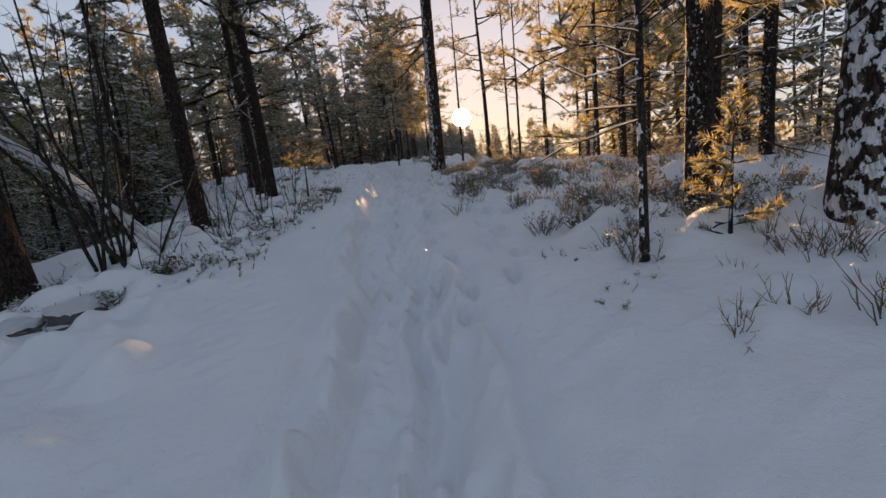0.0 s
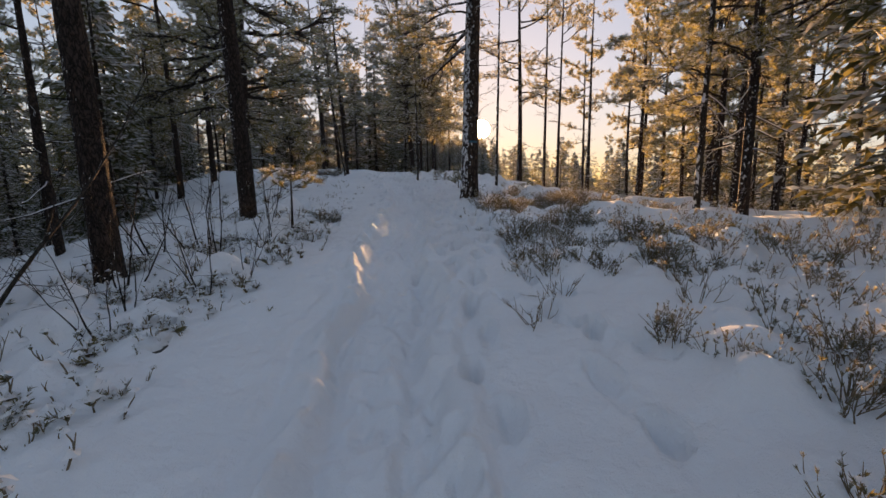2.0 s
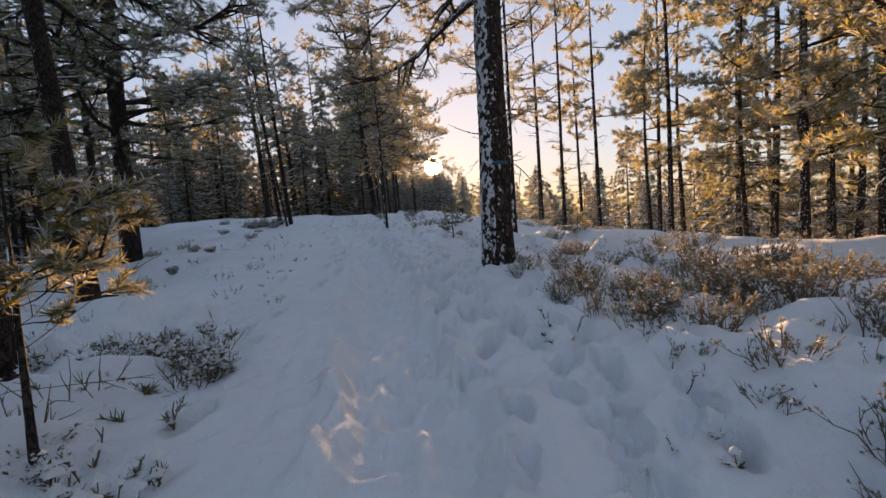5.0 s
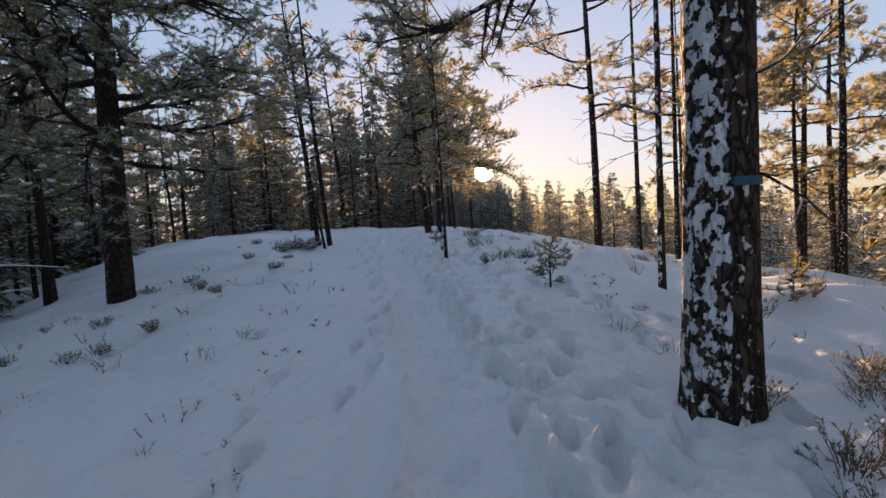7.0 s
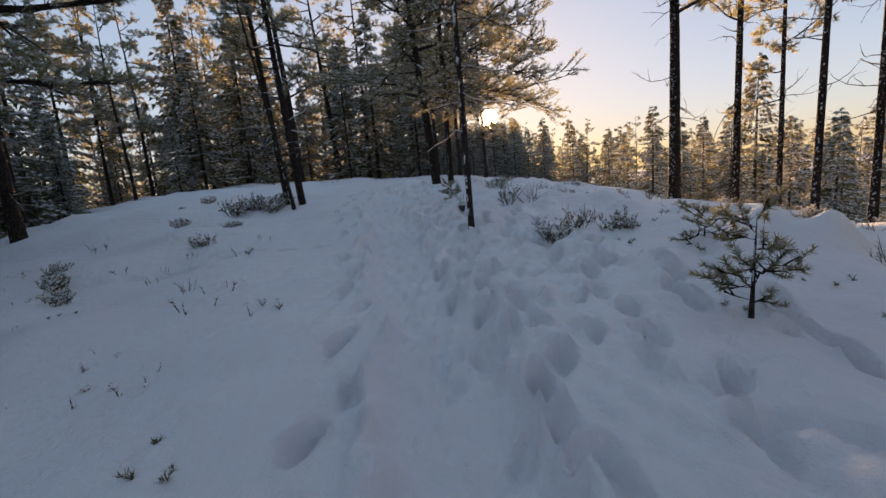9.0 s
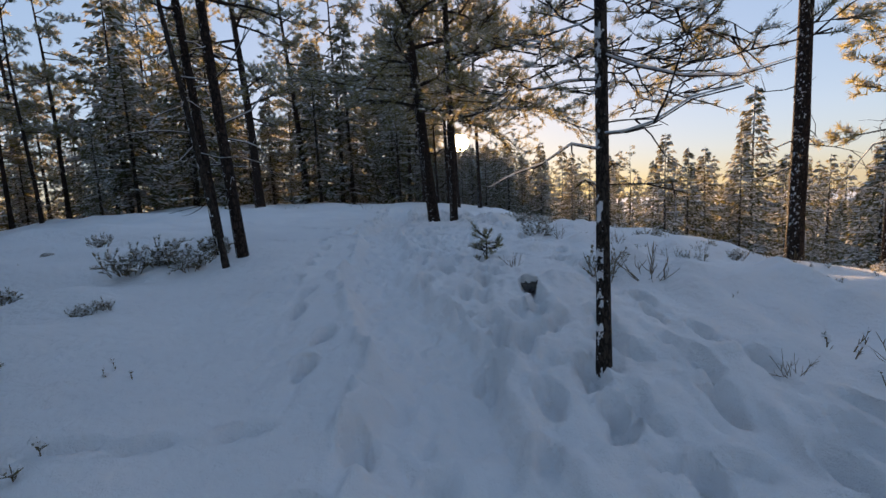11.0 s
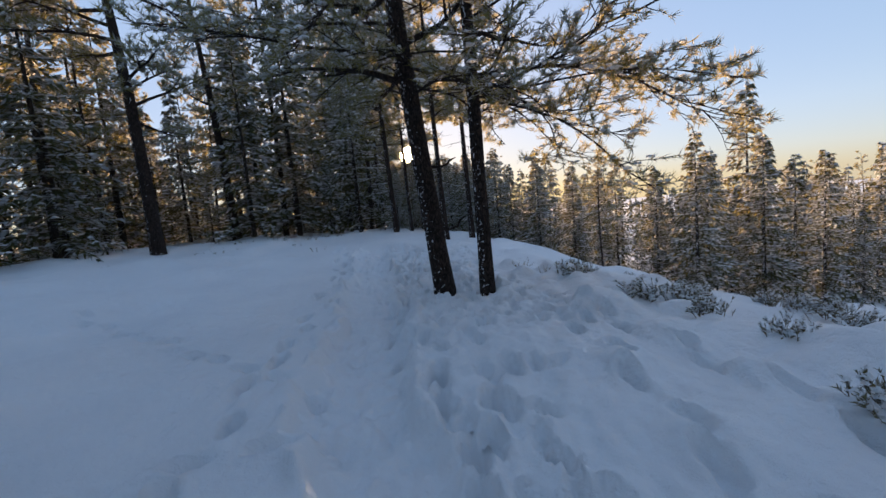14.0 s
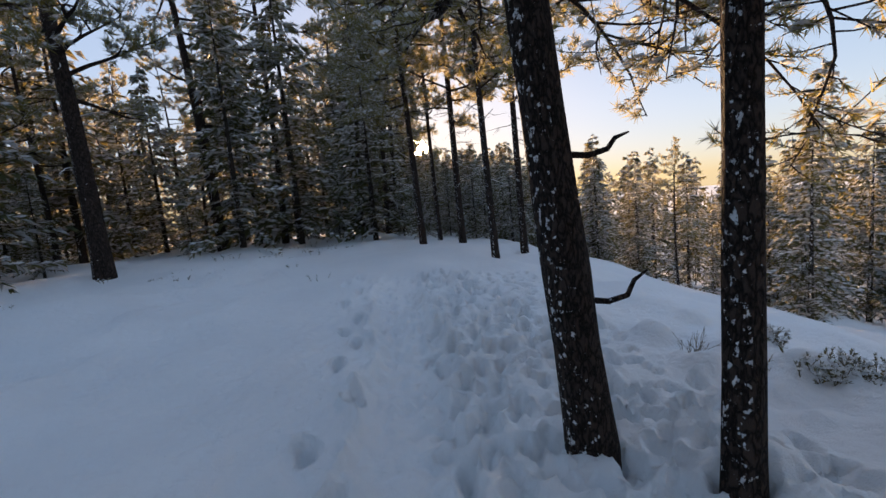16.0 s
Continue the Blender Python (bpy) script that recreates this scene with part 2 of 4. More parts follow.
FALL = [
    [-9, -4.5, -2.6, -1.2, -.7, -.4, -.2, -.03, 0, .42, .52, .52, .45, .2, -.6, -3, -8],
    [-9, -5.5, -3.8, -1.8, -.9, -.4, -.2, -.10, 0, .04, .17, .22, .2, .05, -1.0, -4, -9],
    [-9, -6.0, -4.5, -2.4, -1.0, -.3, -.1, -.02, 0, .21, .2, .05, -.2, -.8, -2.0, -5, -10],
    [-9, -6.0, -4.5, -2.2, -.7, -.05, .0, .0, 0, .05, .03, -.22, -.7, -1.8, -3.6, -7, -12],
    [-9, -5.0, -3.0, -.8, .1, .25, .12, .05, 0, .0, -.05, -.33, -1.0, -2.8, -5.5, -9, -13],
    [-9, -4.0, -1.6, .2, .3, .15, .05, .0, 0, -.08, -.3, -.9, -2.0, -4.0, -7.0, -10, -14],
    [-9, -4.0, -1.6, .0, .2, .15, .05, .0, 0, -.1, -.4, -1.0, -2.2, -4.0, -7.0, -10, -14],
]


def line_x(y):
    return np.interp(y, LINE_Y, LINE_X)


def smooth_step(k, n):
    """Blend weights between table rows for the values k (clamped)."""
    k = np.clip(k, 0, n - 1.0001)
    i = k.astype(int)
    f = k - i
    return i, f * f * (3 - 2 * f) * .5 + f * .5


def swell(x, y):
    """Height of the smooth snow surface, before tracks."""
    x, y = np.asarray(x, float), np.asarray(y, float)
    k, f = smooth_step(np.interp(y, FALL_Y, range(len(FALL_Y))), len(FALL_Y))
    u, g = smooth_step(np.interp(x - line_x(y), SIDE, range(len(SIDE))), len(SIDE))
    T = np.array(FALL)
    side = (T[k, u] * (1 - g) + T[k, u + 1] * g) * (1 - f) + (T[k + 1, u] * (1 - g) + T[k + 1, u + 1] * g) * f
    z = np.interp(y, LINE_Y, LINE_Z) + side
    z += .035 * np.sin(x * 1.3 + .7 * np.sin(y * .8)) * np.sin(y * 1.1 + .4) + .02 * np.sin(x * 2.9 + y * 1.7)
    return z


def ground_sheet():
    rng = np.random.default_rng(5)
    ys = np.concatenate([np.geomspace(400, 4, 26) * -1 + 5, np.arange(1.2, 37, 0.034), np.geomspace(1, 700, 60) + 36.1])
    us = np.concatenate([-np.geomspace(700, 4.3, 50), np.arange(-4.2, -1.65, 0.07), np.arange(-1.62, 2.6, 0.03), np.arange(2.64, 4.25, 0.07), np.geomspace(4.35, 700, 50)])
    U, Y = np.meshgrid(us, ys)
    X = U + line_x(Y)
    Z = swell(X, Y)
    # hummocks under the snow away from the track
    out = np.clip((np.abs(U) - 1.8) / 1.5, 0, 1) * np.clip((60 - np.abs(Y)) / 20, 0, 1) * np.clip((40 - np.abs(U)) / 20, 0, 1)
    for k in range(9):
        a, w = rng.uniform(0, 6.283), rng.uniform(1.6, 5.5)
        Z += out * 0.075 / w ** 0.75 * np.sin(w * (X * math.cos(a) + Y * math.sin(a)) + rng.uniform(0, 6))
    near = np.clip((3.6 - np.abs(U)) / 0.4, 0, 1) * np.clip((Y - 1) / 0.6, 0, 1) * np.clip((38 - Y) / 2, 0, 1)

    def waves(scale, many, seed):
        """A slow wandering value along and across the path."""
        g = np.random.default_rng(seed)
        v = np.zeros_like(Z)
        for k in range(many):
            a, w = g.uniform(0, 6.283), g.uniform(0.6, 1.7) * 6.283 / scale
            v += np.sin(w * (X * math.cos(a) + Y * math.sin(a)) + g.uniform(0, 6.283))
        return v / math.sqrt(many)

    # the trodden trench with its thrown-up, crumbled edges
    wob = 0.07 * np.sin(Y * 1.7) + 0.05 * np.sin(Y * 3.9 + 1)
    mid = U - wob - 0.02
    lumpy = waves(0.45, 7, 41)
    late = np.clip((Y - 14) / 6, 0, 1)
    wide = 0.36 + 0.04 * lumpy
    trench = 1 / (1 + np.exp((np.abs(mid) - wide) / 0.035))
    Z -= near * (0.12 + 0.03 * late) * trench
    for side, amp in ((-1, 0.13), (1, 0.08)):
        w = np.exp(-((mid * side - wide - 0.08) / 0.055) ** 2)
        Z += near * amp * w * (0.45 + 0.4 * np.clip(waves(0.6, 6, 50 + side), -1, 1.6))
    # long runner grooves in the first half of the walk
    early = np.clip(1.25 - Y / 15, 0, 1)
    for side, deep, width in ((-0.30, 0.035, 0.05), (0.16, 0.05, 0.055), (0.27, 0.03, 0.04), (0.62, 0.03, 0.06), (-0.62, 0.022, 0.06)):
        line = mid - side - 0.03 * np.sin(Y * 0.9 + side * 11)
        Z += near * early * deep * 1.9 * (-np.exp(-(line / width) ** 2) + 0.55 * np.exp(-((line + 0.1) / 0.045) ** 2))

    # trampled lumps, and small crumbs over all of the strip
    rough = rng.normal(0, 1, Z.shape)
    for k in range(4):
        rough = (rough + np.roll(rough, 1, 0) + np.roll(rough, -1, 0) + np.roll(rough, 1, 1) + np.roll(rough, -1, 1)) / 5 * 1.7
    churn = np.clip(np.exp(-(mid / 0.42) ** 4) + np.clip((Y - 10) / 6, 0, 1) * np.exp(-((mid - 1.0) / 0.9) ** 4) * 0.7, 0, 1)
    Z += near * churn * 0.008 * rough + near * churn * 0.014 * waves(0.2, 9, 60)
    # wind ripples on the untrodden snow
    Z += near * (1 - churn) * (0.007 + 0.012 * np.exp(-((Y - 13.5) / 3) ** 4)) * waves(0.3, 8, 70)

    def stamp(x, y, a, length, width, depth, steep=2.6):
        j0, j1 = np.searchsorted(ys, [y - 0.6, y + 0.6])
        i0, i1 = np.searchsorted(us, [x - 0.6 - line_x(y), x + 0.6 - line_x(y)])
        s = (slice(j0, j1), slice(i0, i1))
        dx, dy = X[s] - x, Y[s] - y
        p, q = (dx * math.cos(a) + dy * math.sin(a)) / length, (-dx * math.sin(a) + dy * math.cos(a)) / width
        bent = rng.uniform(-0.25, 0.25)
        q = q + bent * p * p
        r = p * p + q * q
        rim = 0.10 * (1 + 0.7 * np.tanh(p * 1.5))
        Z[s] += -depth * np.exp(-r ** steep) * (0.8 + 0.25 * np.clip(p, -1, 1)) + depth * rim * np.exp(-((np.sqrt(r) - 1.38) / 0.25) ** 2)

    # snow-covered tussocks along both edges
    for k in range(760):
        y = rng.uniform(3, 15) if k % 2 else rng.uniform(3, 35)
        off = -rng.uniform(1.75, 4.0) if k % 2 else rng.uniform(1.7, 4.1)
        if y > 15 and off < 2.4 and rng.uniform() < 0.6:
            continue
        x = float(line_x(y)) + off
        w, hgt = rng.uniform(0.07, 0.24), rng.uniform(0.3, 0.6)
        j0, j1 = np.searchsorted(ys, [y - 0.7, y + 0.7])
        i0, i1 = np.searchsorted(us, [off - 0.7, off + 0.7])
        t = (slice(j0, j1), slice(i0, i1))
        Z[t] += hgt * w * np.exp(-(((X[t] - x) / w) ** 2 + ((Y[t] - y) / (w * rng.uniform(0.7, 1.4))) ** 2) ** 1.3)

    # lines of single prints beside the track, each with the drag of the foot behind it
    for off, drift, y0, y1 in ((0.75, 0.2, 4, 38), (1.2, 0.3, 4.5, 38), (0.5, 0.12, 9, 38), (1.7, 0.35, 10, 34), (2.2, 0.3, 14, 30), (-0.75, 0.15, 16, 38), (-1.5, 0.3, 11, 17)):
        y, k = y0, 0
        while y < y1:
            x = line_x(y) + off + drift * math.sin(y * 0.5 + off * 3) + (0.09 if k % 2 else -0.09) + rng.normal(0, 0.04)
            a = 1.57 + rng.normal(0, 0.2)
            soft = 0.8 if y < 8 else 1.0
            stamp(x, y, a, rng.uniform(0.13, 0.17), rng.uniform(0.058, 0.072), rng.uniform(0.13, 0.20) * soft, 4.0)
            if rng.uniform() < 0.6:
                stamp(x + rng.normal(0, 0.02), y - 0.26, a, rng.uniform(0.18, 0.3), 0.055, rng.uniform(0.03, 0.06), 1.4)
            y += rng.uniform(0.36, 0.58) if off > 0 else rng.uniform(0.4, 0.8)
            k += 1
    # the churned strip in the track itself, and the wide trampled ground at its side further on
    for k in range(520):
        y = rng.uniform(4, 37.5)
        x = line_x(y) + rng.normal(0.05, 0.2)
        stamp(x, y, 1.57 + rng.normal(0, 0.5), rng.uniform(0.09, 0.14), rng.uniform(0.045, 0.065), rng.uniform(0.02, 0.05))
    for k in range(230):
        y = rng.uniform(9, 37.5)
        x = line_x(y) + 0.42 + abs(rng.normal(0.0, 0.55))
        stamp(x, y, 1.57 + rng.normal(0, 0.6), rng.uniform(0.09, 0.13), rng.uniform(0.045, 0.06), rng.uniform(0.07, 0.15))
    for k in range(560):
        y = rng.uniform(29.5, 37.8)
        x = line_x(y) + rng.uniform(0.2, 2.4)
        stamp(x, y, rng.uniform(0, 3.14), rng.uniform(0.07, 0.11), rng.uniform(0.045, 0.065), rng.uniform(0.06, 0.11))
    # side tracks crossing to the open slope
    for x0, y0, x1, y1 in ((-4.6, 22.0, -8.2, 21.2), (-5.2, 28.6, -10.5, 33.5), (-2.4, 16.5, 0.2, 13.4), (-4.9, 28.0, -8.8, 26.8), (-0.4, 8.0, 1.6, 5.6), (-2.0, 19.2, 0.4, 15.2), (-3.4, 26.6, -1.0, 24.4)):
        n = int(math.hypot(x1 - x0, y1 - y0) / 0.38)
        a = math.atan2(y1 - y0, x1 - x0)
        for k in range(n):
            f = k / n
            stamp(x0 + (x1 - x0) * f + rng.normal(0, 0.06), y0 + (y1 - y0) * f + rng.normal(0, 0.06), a, 0.14, 0.06, rng.uniform(0.08, 0.13))
    ny, nu = U.shape
    i, j = np.meshgrid(np.arange(ny - 1), np.arange(nu - 1), indexing="ij")
    p = i * nu + j
    F = np.concatenate([np.stack([p, p + 1, p + nu + 1], -1).reshape(-1, 3), np.stack([p, p + nu + 1, p + nu], -1).reshape(-1, 3)])
    return tri_mesh("ground", [(np.stack([X, Y, Z], -1).reshape(-1, 3), F, SNOW)], smooth=True)


tagged(new("ground", ground_sheet()), "snow-covered hill with trodden path and footprints", "snow ground", kind="structure")


# the low sun itself
disc = bmesh.new()
bmesh.ops.create_icosphere(disc, subdivisions=3, radius=58)
disc_mesh = bpy.data.meshes.new("sun_disc")
disc.to_mesh(disc_mesh)
disc.free()
disc_mesh.materials.append(glowing("sunlight", (1.0, 0.70, 0.28), 60.0))
sun_disc = tagged(new("backdrop_sun", disc_mesh), "low yellow evening sun in clear sky", "sun", kind="structure")
sun_disc.location = TO_SUN * 3000
sun_disc.visible_shadow = False

# ---- trees ----
def bend(rng, p0, d0, length, steps, lift, wander):
    """A limb's line: from p0 along d0, rising or drooping by lift, wandering by chance."""
    P, d = [np.array(p0, float)], np.array(d0, float)
    d /= np.linalg.norm(d)
    for k in range(steps):
        d = d + rng.normal(0, wander, 3) + np.array([0, 0, lift])
        d /= np.linalg.norm(d)
        P.append(P[-1] + d * length / steps)
    return np.array(P)


def pine_parts(seed, height, dia, lean=(0, 0), first=4.0, limbs=22, reach=2.2, fine=1.0, bare=10, bark_mat=None, bow=0.1, extra=(), snow=1.0):
    """Meshes of a pine: trunk, limbs, needles, and the snow that lies on them. fine: 1 close by, less for trees far off."""
    rng = np.random.default_rng(seed)
    bark_mat = bark_mat or BARK
    n = max(8, int(height * (2.2 if fine > 0.6 else 1)))
    h = np.linspace(-0.25, height, n)
    ph = rng.uniform(0, 6.283, 2)
    cx = lean[0] * h + bow * np.sin(h * 0.45 + ph[0]) - bow * math.sin(ph[0])
    cy = lean[1] * h + bow * np.sin(h * 0.38 + ph[1]) - bow * math.sin(ph[1])
    line = np.stack([cx, cy, h], -1)
    rad = dia / 2 * (np.clip(1 - h / height, 0.03, 1) ** 0.75 + 0.22 * np.exp(-np.clip(h, 0, 9) / 0.16))
    sides = 22 if fine > 0.8 and dia > 0.15 else (9 if fine > 0.5 else 6)
    tv, tf = tube(line, rad, sides)
    if fine > 0.8:
        tv += rng.normal(0, dia * 0.016, tv.shape)
    trunk = [(tv, tf, bark_mat)]
    wood, tips, dirs, twigs, rime = [], [], [], [], []

    def at(z):
        return np.array([np.interp(z, h, cx), np.interp(z, h, cy), z])

    plan = [(first + (height - first) * (k + rng.uniform(0, 0.8)) / limbs, rng.uniform(0, 6.283), None, None) for k in range(limbs)]
    for z, a, length, lift in plan + [(z, radians(a), length, lift) for z, a, length, lift in extra]:
        q = (z - first) / (height - first)
        given = length is not None
        if not given:
            length = reach * (0.55 + 0.6 * math.sin(math.pi * min(1, max(0.1, q * 0.85 + 0.2)))) * rng.uniform(0.65, 1.15) * (1 - 0.55 * max(0, q - 0.6) / 0.4)
            lift = rng.uniform(-0.05, 0.06)
        rise = rng.uniform(-0.25, 0.35) if q < 0.7 else rng.uniform(0.2, 0.9)
        steps = 9 if fine > 0.8 else 5
        L = bend(rng, at(z), (math.cos(a), math.sin(a), rise if not given else 0.12), length, steps, lift, 0.13)
        r0 = min(0.05, dia * (0.16 if fine < 1.1 else 0.09)) * (0.6 + length / 4) * (0.42 if given else 1)
        piece = [(*tube(L, np.linspace(r0, 0.006, len(L)), 5 if fine > 0.8 else 3), bark_mat)]
        arms = [(L, length, 0.18 if given else 0.28)]
        for s in range(int(length * (2.6 if fine > 0.8 else 1.7))):
            f = rng.uniform(0.2, 0.85)
            i = min(int(f * steps), steps - 1)
            o = L[i] + (L[i + 1] - L[i]) * (f * steps - i)
            along = (L[i + 1] - L[i]) / np.linalg.norm(L[i + 1] - L[i])
            side = np.cross(along, (0, 0, 1)) * rng.choice((-1, 1))
            al = length * rng.uniform(0.22, 0.48) * (1.15 - 0.6 * f)
            A = bend(rng, o, along * rng.uniform(0.5, 1.0) + side * rng.uniform(0.5, 1.0) + np.array([0, 0, rng.uniform(-0.2, 0.25)]), al, 4, rng.uniform(-0.05, 0.05), 0.15)
            piece.append((*tube(A, np.linspace(r0 * 0.45, 0.004, 5), 4 if fine > 0.8 else 3), bark_mat))
            arms.append((A, al, 0.15))
        for A, al, start in arms:
            k = len(A) - 1
            shoots = int(al * (6.0 if fine > 0.8 else 5.0)) + 2
            for s in range(shoots):
                f = start + (1 - start) * (s + rng.uniform(0, 1)) / shoots
                i = min(int(f * k), k - 1)
                o = A[i] + (A[i + 1] - A[i]) * (f * k - i)
                along = (A[i + 1] - A[i]) / np.linalg.norm(A[i + 1] - A[i])
                side = np.cross(along, (0, 0, 1)) * rng.choice((-1, 1))
                d = along * rng.uniform(0.3, 0.9) + side * rng.uniform(0.3, 1.0) + np.array([0, 0, rng.uniform(-0.25, 0.5)])
                sl = rng.uniform(0.18, 0.48) * (1.15 - 0.5 * f) * min(1.2, 0.5 + length / 3)
                S = bend(rng, o, d, sl, 3, 0.05, 0.16)
                if fine > 0.8:
                    piece.append((*tube(S, (0.008, 0.006, 0.005, 0.003), 3), bark_mat))
                m = 3 if fine > 0.8 else 2
                for g in range(m):
                    e = 0.35 + 0.65 * (g + 1) / m
                    j = min(int(e * 3), 2)
                    w = S[j] + (S[j + 1] - S[j]) * (e * 3 - j)
                    v = S[j + 1] - S[j]
                    v = v / np.linalg.norm(v) + np.array([0, 0, 0.35]) + rng.normal(0, 0.35, 3)
                    tips.append(w), dirs.append(v)
        wood.append(piece)
    for k in range(bare):
        z = rng.uniform(1.0, first + 1)
        a = rng.uniform(0, 6.283)
        L = bend(rng, at(z), (math.cos(a), math.sin(a), rng.uniform(-0.3, 0.2)), rng.uniform(0.25, 1.1), 4, -0.03, 0.25)
        piece = [(*tube(L, np.linspace(0.012 if dia > 0.1 else 0.006, 0.003, 5), 3), bark_mat)]
        for g in range(2):
            i = int(rng.integers(1, 4))
            T = bend(rng, L[i], rng.normal(0, 1, 3) + (L[i + 1] - L[i]) * 6, rng.uniform(0.15, 0.5), 3, -0.04, 0.25)
            piece.append((*tube(T, np.linspace(0.007, 0.002, 4), 3), bark_mat))
        twigs += piece
        if rng.uniform() < 0.6 * snow:
            rime.append((*tube(L + np.array([0, 0, 0.010]), np.array([0.007, 0.009, 0.008, 0.006, 0.003]) * rng.uniform(0.8, 1.3) * (1 if dia > 0.1 else 0.6), 4), CLUMP))
    tips, dirs = np.array(tips), np.array(dirs)
    blades, width, size = (24, 0.028, 0.075) if fine > 1.1 else ((12, 0.045, 0.125) if fine > 0.8 else ((15, 0.06, 0.2) if fine > 0.4 else (5, 0.15, 0.3)))
    if fine > 1.1 and height < 2:
        blades, width, size = 20, 0.06, 0.05 + 0.02 * height
    crown = []
    for k in range(3):
        sel = slice(k, None, 3)
        crown.append((*scatter(tuft_shape(rng, blades, width, 1.15), tips[sel], bases(dirs[sel], rng), size * rng.uniform(0.75, 1.25, len(tips[sel]))), NEEDLE))
    pick = rng.uniform(size=len(tips)) < (0.26 if fine > 0.8 else 0.4) * snow
    sp = tips[pick] + np.array([0, 0, size * 0.2])
    shape = lump_shape(rng) if fine > 0.8 else flake_shape(rng)
    if fine > 1.1:
        shape = (shape[0] * [1, 1, 1.7], shape[1])
    cap = rime + [(*scatter(shape, sp, flat_turns(len(sp), rng), size * (rng.uniform(0.18, 0.42, len(sp)) if fine > 1.1 else rng.uniform(0.25, 0.6, len(sp)))), CLUMP)]
    return trunk, wood, twigs, crown, cap


def pine_meshes(*args, **kw):
    """The named parts of a pine; close by, every limb is a part."""
    trunk, wood, twigs, crown, cap = pine_parts(*args, **kw)
    out = [("trunk", tri_mesh("trunk", trunk, True), "", "")]
    if kw.get("fine", 1.0) > 0.8:
        out += [("limb", tri_mesh("limb", piece, True), "", "") for piece in wood]
    else:
        out.append(("branchwork", tri_mesh("branchwork", sum(wood, []), True), "", "stuff"))
    if twigs:
        out.append(("dead_brushwood", tri_mesh("dead_brushwood", twigs, True), "thin bare dead twigs", "stuff"))
    out.append(("crown", tri_mesh("crown", crown), "dark green needle tufts", "stuff"))
    out.append(("snow_cover", tri_mesh("snow_cover", cap, kw.get("fine", 1.0) > 0.8), "clumps of fresh snow", "stuff"))
    return out


def spruce_meshes(seed, height, fine=0.5, bare_foot=0.06):
    """Meshes of a spruce: stem, drooping sprays, and snow along the branches."""
    rng = np.random.default_rng(seed)
    h = np.linspace(-0.2, height, 9)
    trunk = [(*tube(np.stack([0 * h, 0 * h, h], -1), (height * 0.011 + 0.02) * np.clip(1 - h / height, 0.02, 1) + 0.008, 7), BARK_THIN)]
    Vn, Fn, Vs, Fs, nb, sb = [], [], [], [], 0, 0
    z = height * bare_foot + 0.15
    gap = 0.36 if fine > 0.4 else 0.6
    while z < height * 0.985:
        q = 1 - z / height
        reach = (0.12 + 0.27 * height * q ** 0.85) * 0.78
        for k in range(6 if q > 0.15 else 4):
            a = rng.uniform(0, 6.283)
            L = reach * rng.uniform(0.6, 1.15)
            out = np.array([math.cos(a), math.sin(a), 0])
            cross = np.array([-math.sin(a), math.cos(a), 0])
            droop = (0.25 + 0.45 * q) * rng.uniform(0.6, 1.45)
            zb = z + gap * rng.uniform(-0.5, 0.5)
            steps = max(3, int(L / (0.25 if fine > 0.4 else 0.36)))
            f = (np.arange(steps) + 1) / steps
            mid = np.array([0, 0, zb]) + out * (L * f)[:, None] + np.array([0, 0, 1.0]) * (L * (0.22 * f - droop * f ** 1.6 + 0.18 * f ** 3))[:, None]
            w = (0.07 + 0.26 * L * (1 - f) ** 0.8) * rng.uniform(0.7, 1.2, steps)
            for s in (-1, 1):
                for rep in range(2):
                    tip = mid + cross * (s * w)[:, None] + out * (0.15 + 0.08 * rep) + np.stack([0 * w, 0 * w, -rng.uniform(0.0, 0.16 + 0.14 * rep, steps)], -1) + rng.normal(0, 0.04, mid.shape)
                    b0 = mid - out * 0.08 + np.array([0, 0, -0.02 * rep])
                    b1 = mid + out * 0.08 + rng.normal(0, 0.015, mid.shape)
                    Vn.append(np.stack([b0, b1, tip], 1).reshape(-1, 3))
                    Fn.append(np.arange(3 * steps).reshape(-1, 3) + nb)
                    nb += 3 * steps
            # snow lying along the branch
            if rng.uniform() < 0.68:
                sel = rng.uniform(size=steps) < 0.75
                c = mid[sel] + np.array([0, 0, 0.035])
                if len(c):
                    ww = (w[sel] * rng.uniform(0.25, 0.6, len(c)))[:, None]
                    quad = np.stack([c - out * 0.15, c + cross * ww + [0, 0, -0.03], c + out * 0.15, c - cross * ww + [0, 0, -0.03], c + [0, 0, 0.035]], 1)
                    quad += rng.normal(0, 0.012, quad.shape)
                    Vs.append(quad.reshape(-1, 3))
                    t = np.array([[0, 1, 4], [1, 2, 4], [2, 3, 4], [3, 0, 4]])
                    Fs.append((t[None] + (np.arange(len(c)) * 5)[:, None, None]).reshape(-1, 3) + sb)
                    sb += 5 * len(c)
        z += gap * rng.uniform(0.7, 1.2) * (0.55 + 0.45 * q)
    return [("trunk", tri_mesh("trunk", trunk, True), "", ""),
            ("crown", tri_mesh("crown", [(np.concatenate(Vn), np.concatenate(Fn), NEEDLE_SPRUCE)]), "drooping dark green sprays", "stuff"),
            ("snow_cover", tri_mesh("snow_cover", [(np.concatenate(Vs), np.concatenate(Fs), CLUMP)]), "snow lying on branches", "stuff")]


def tree_at(meshes, name, x, y, label, group, turn=0.0, size=1.0, category=""):
    ob = new(name)
    ob.matrix_world = pose(x, y, float(swell(x, y)) - 0.06, 0, 0, turn) @ Matrix.Scale(size, 4)
    for n, me, lab, kind in meshes:
        tagged(part(n, me, ob, lab), kind=kind)
    return tagged(ob, label, category or name.replace("_", " "), group)


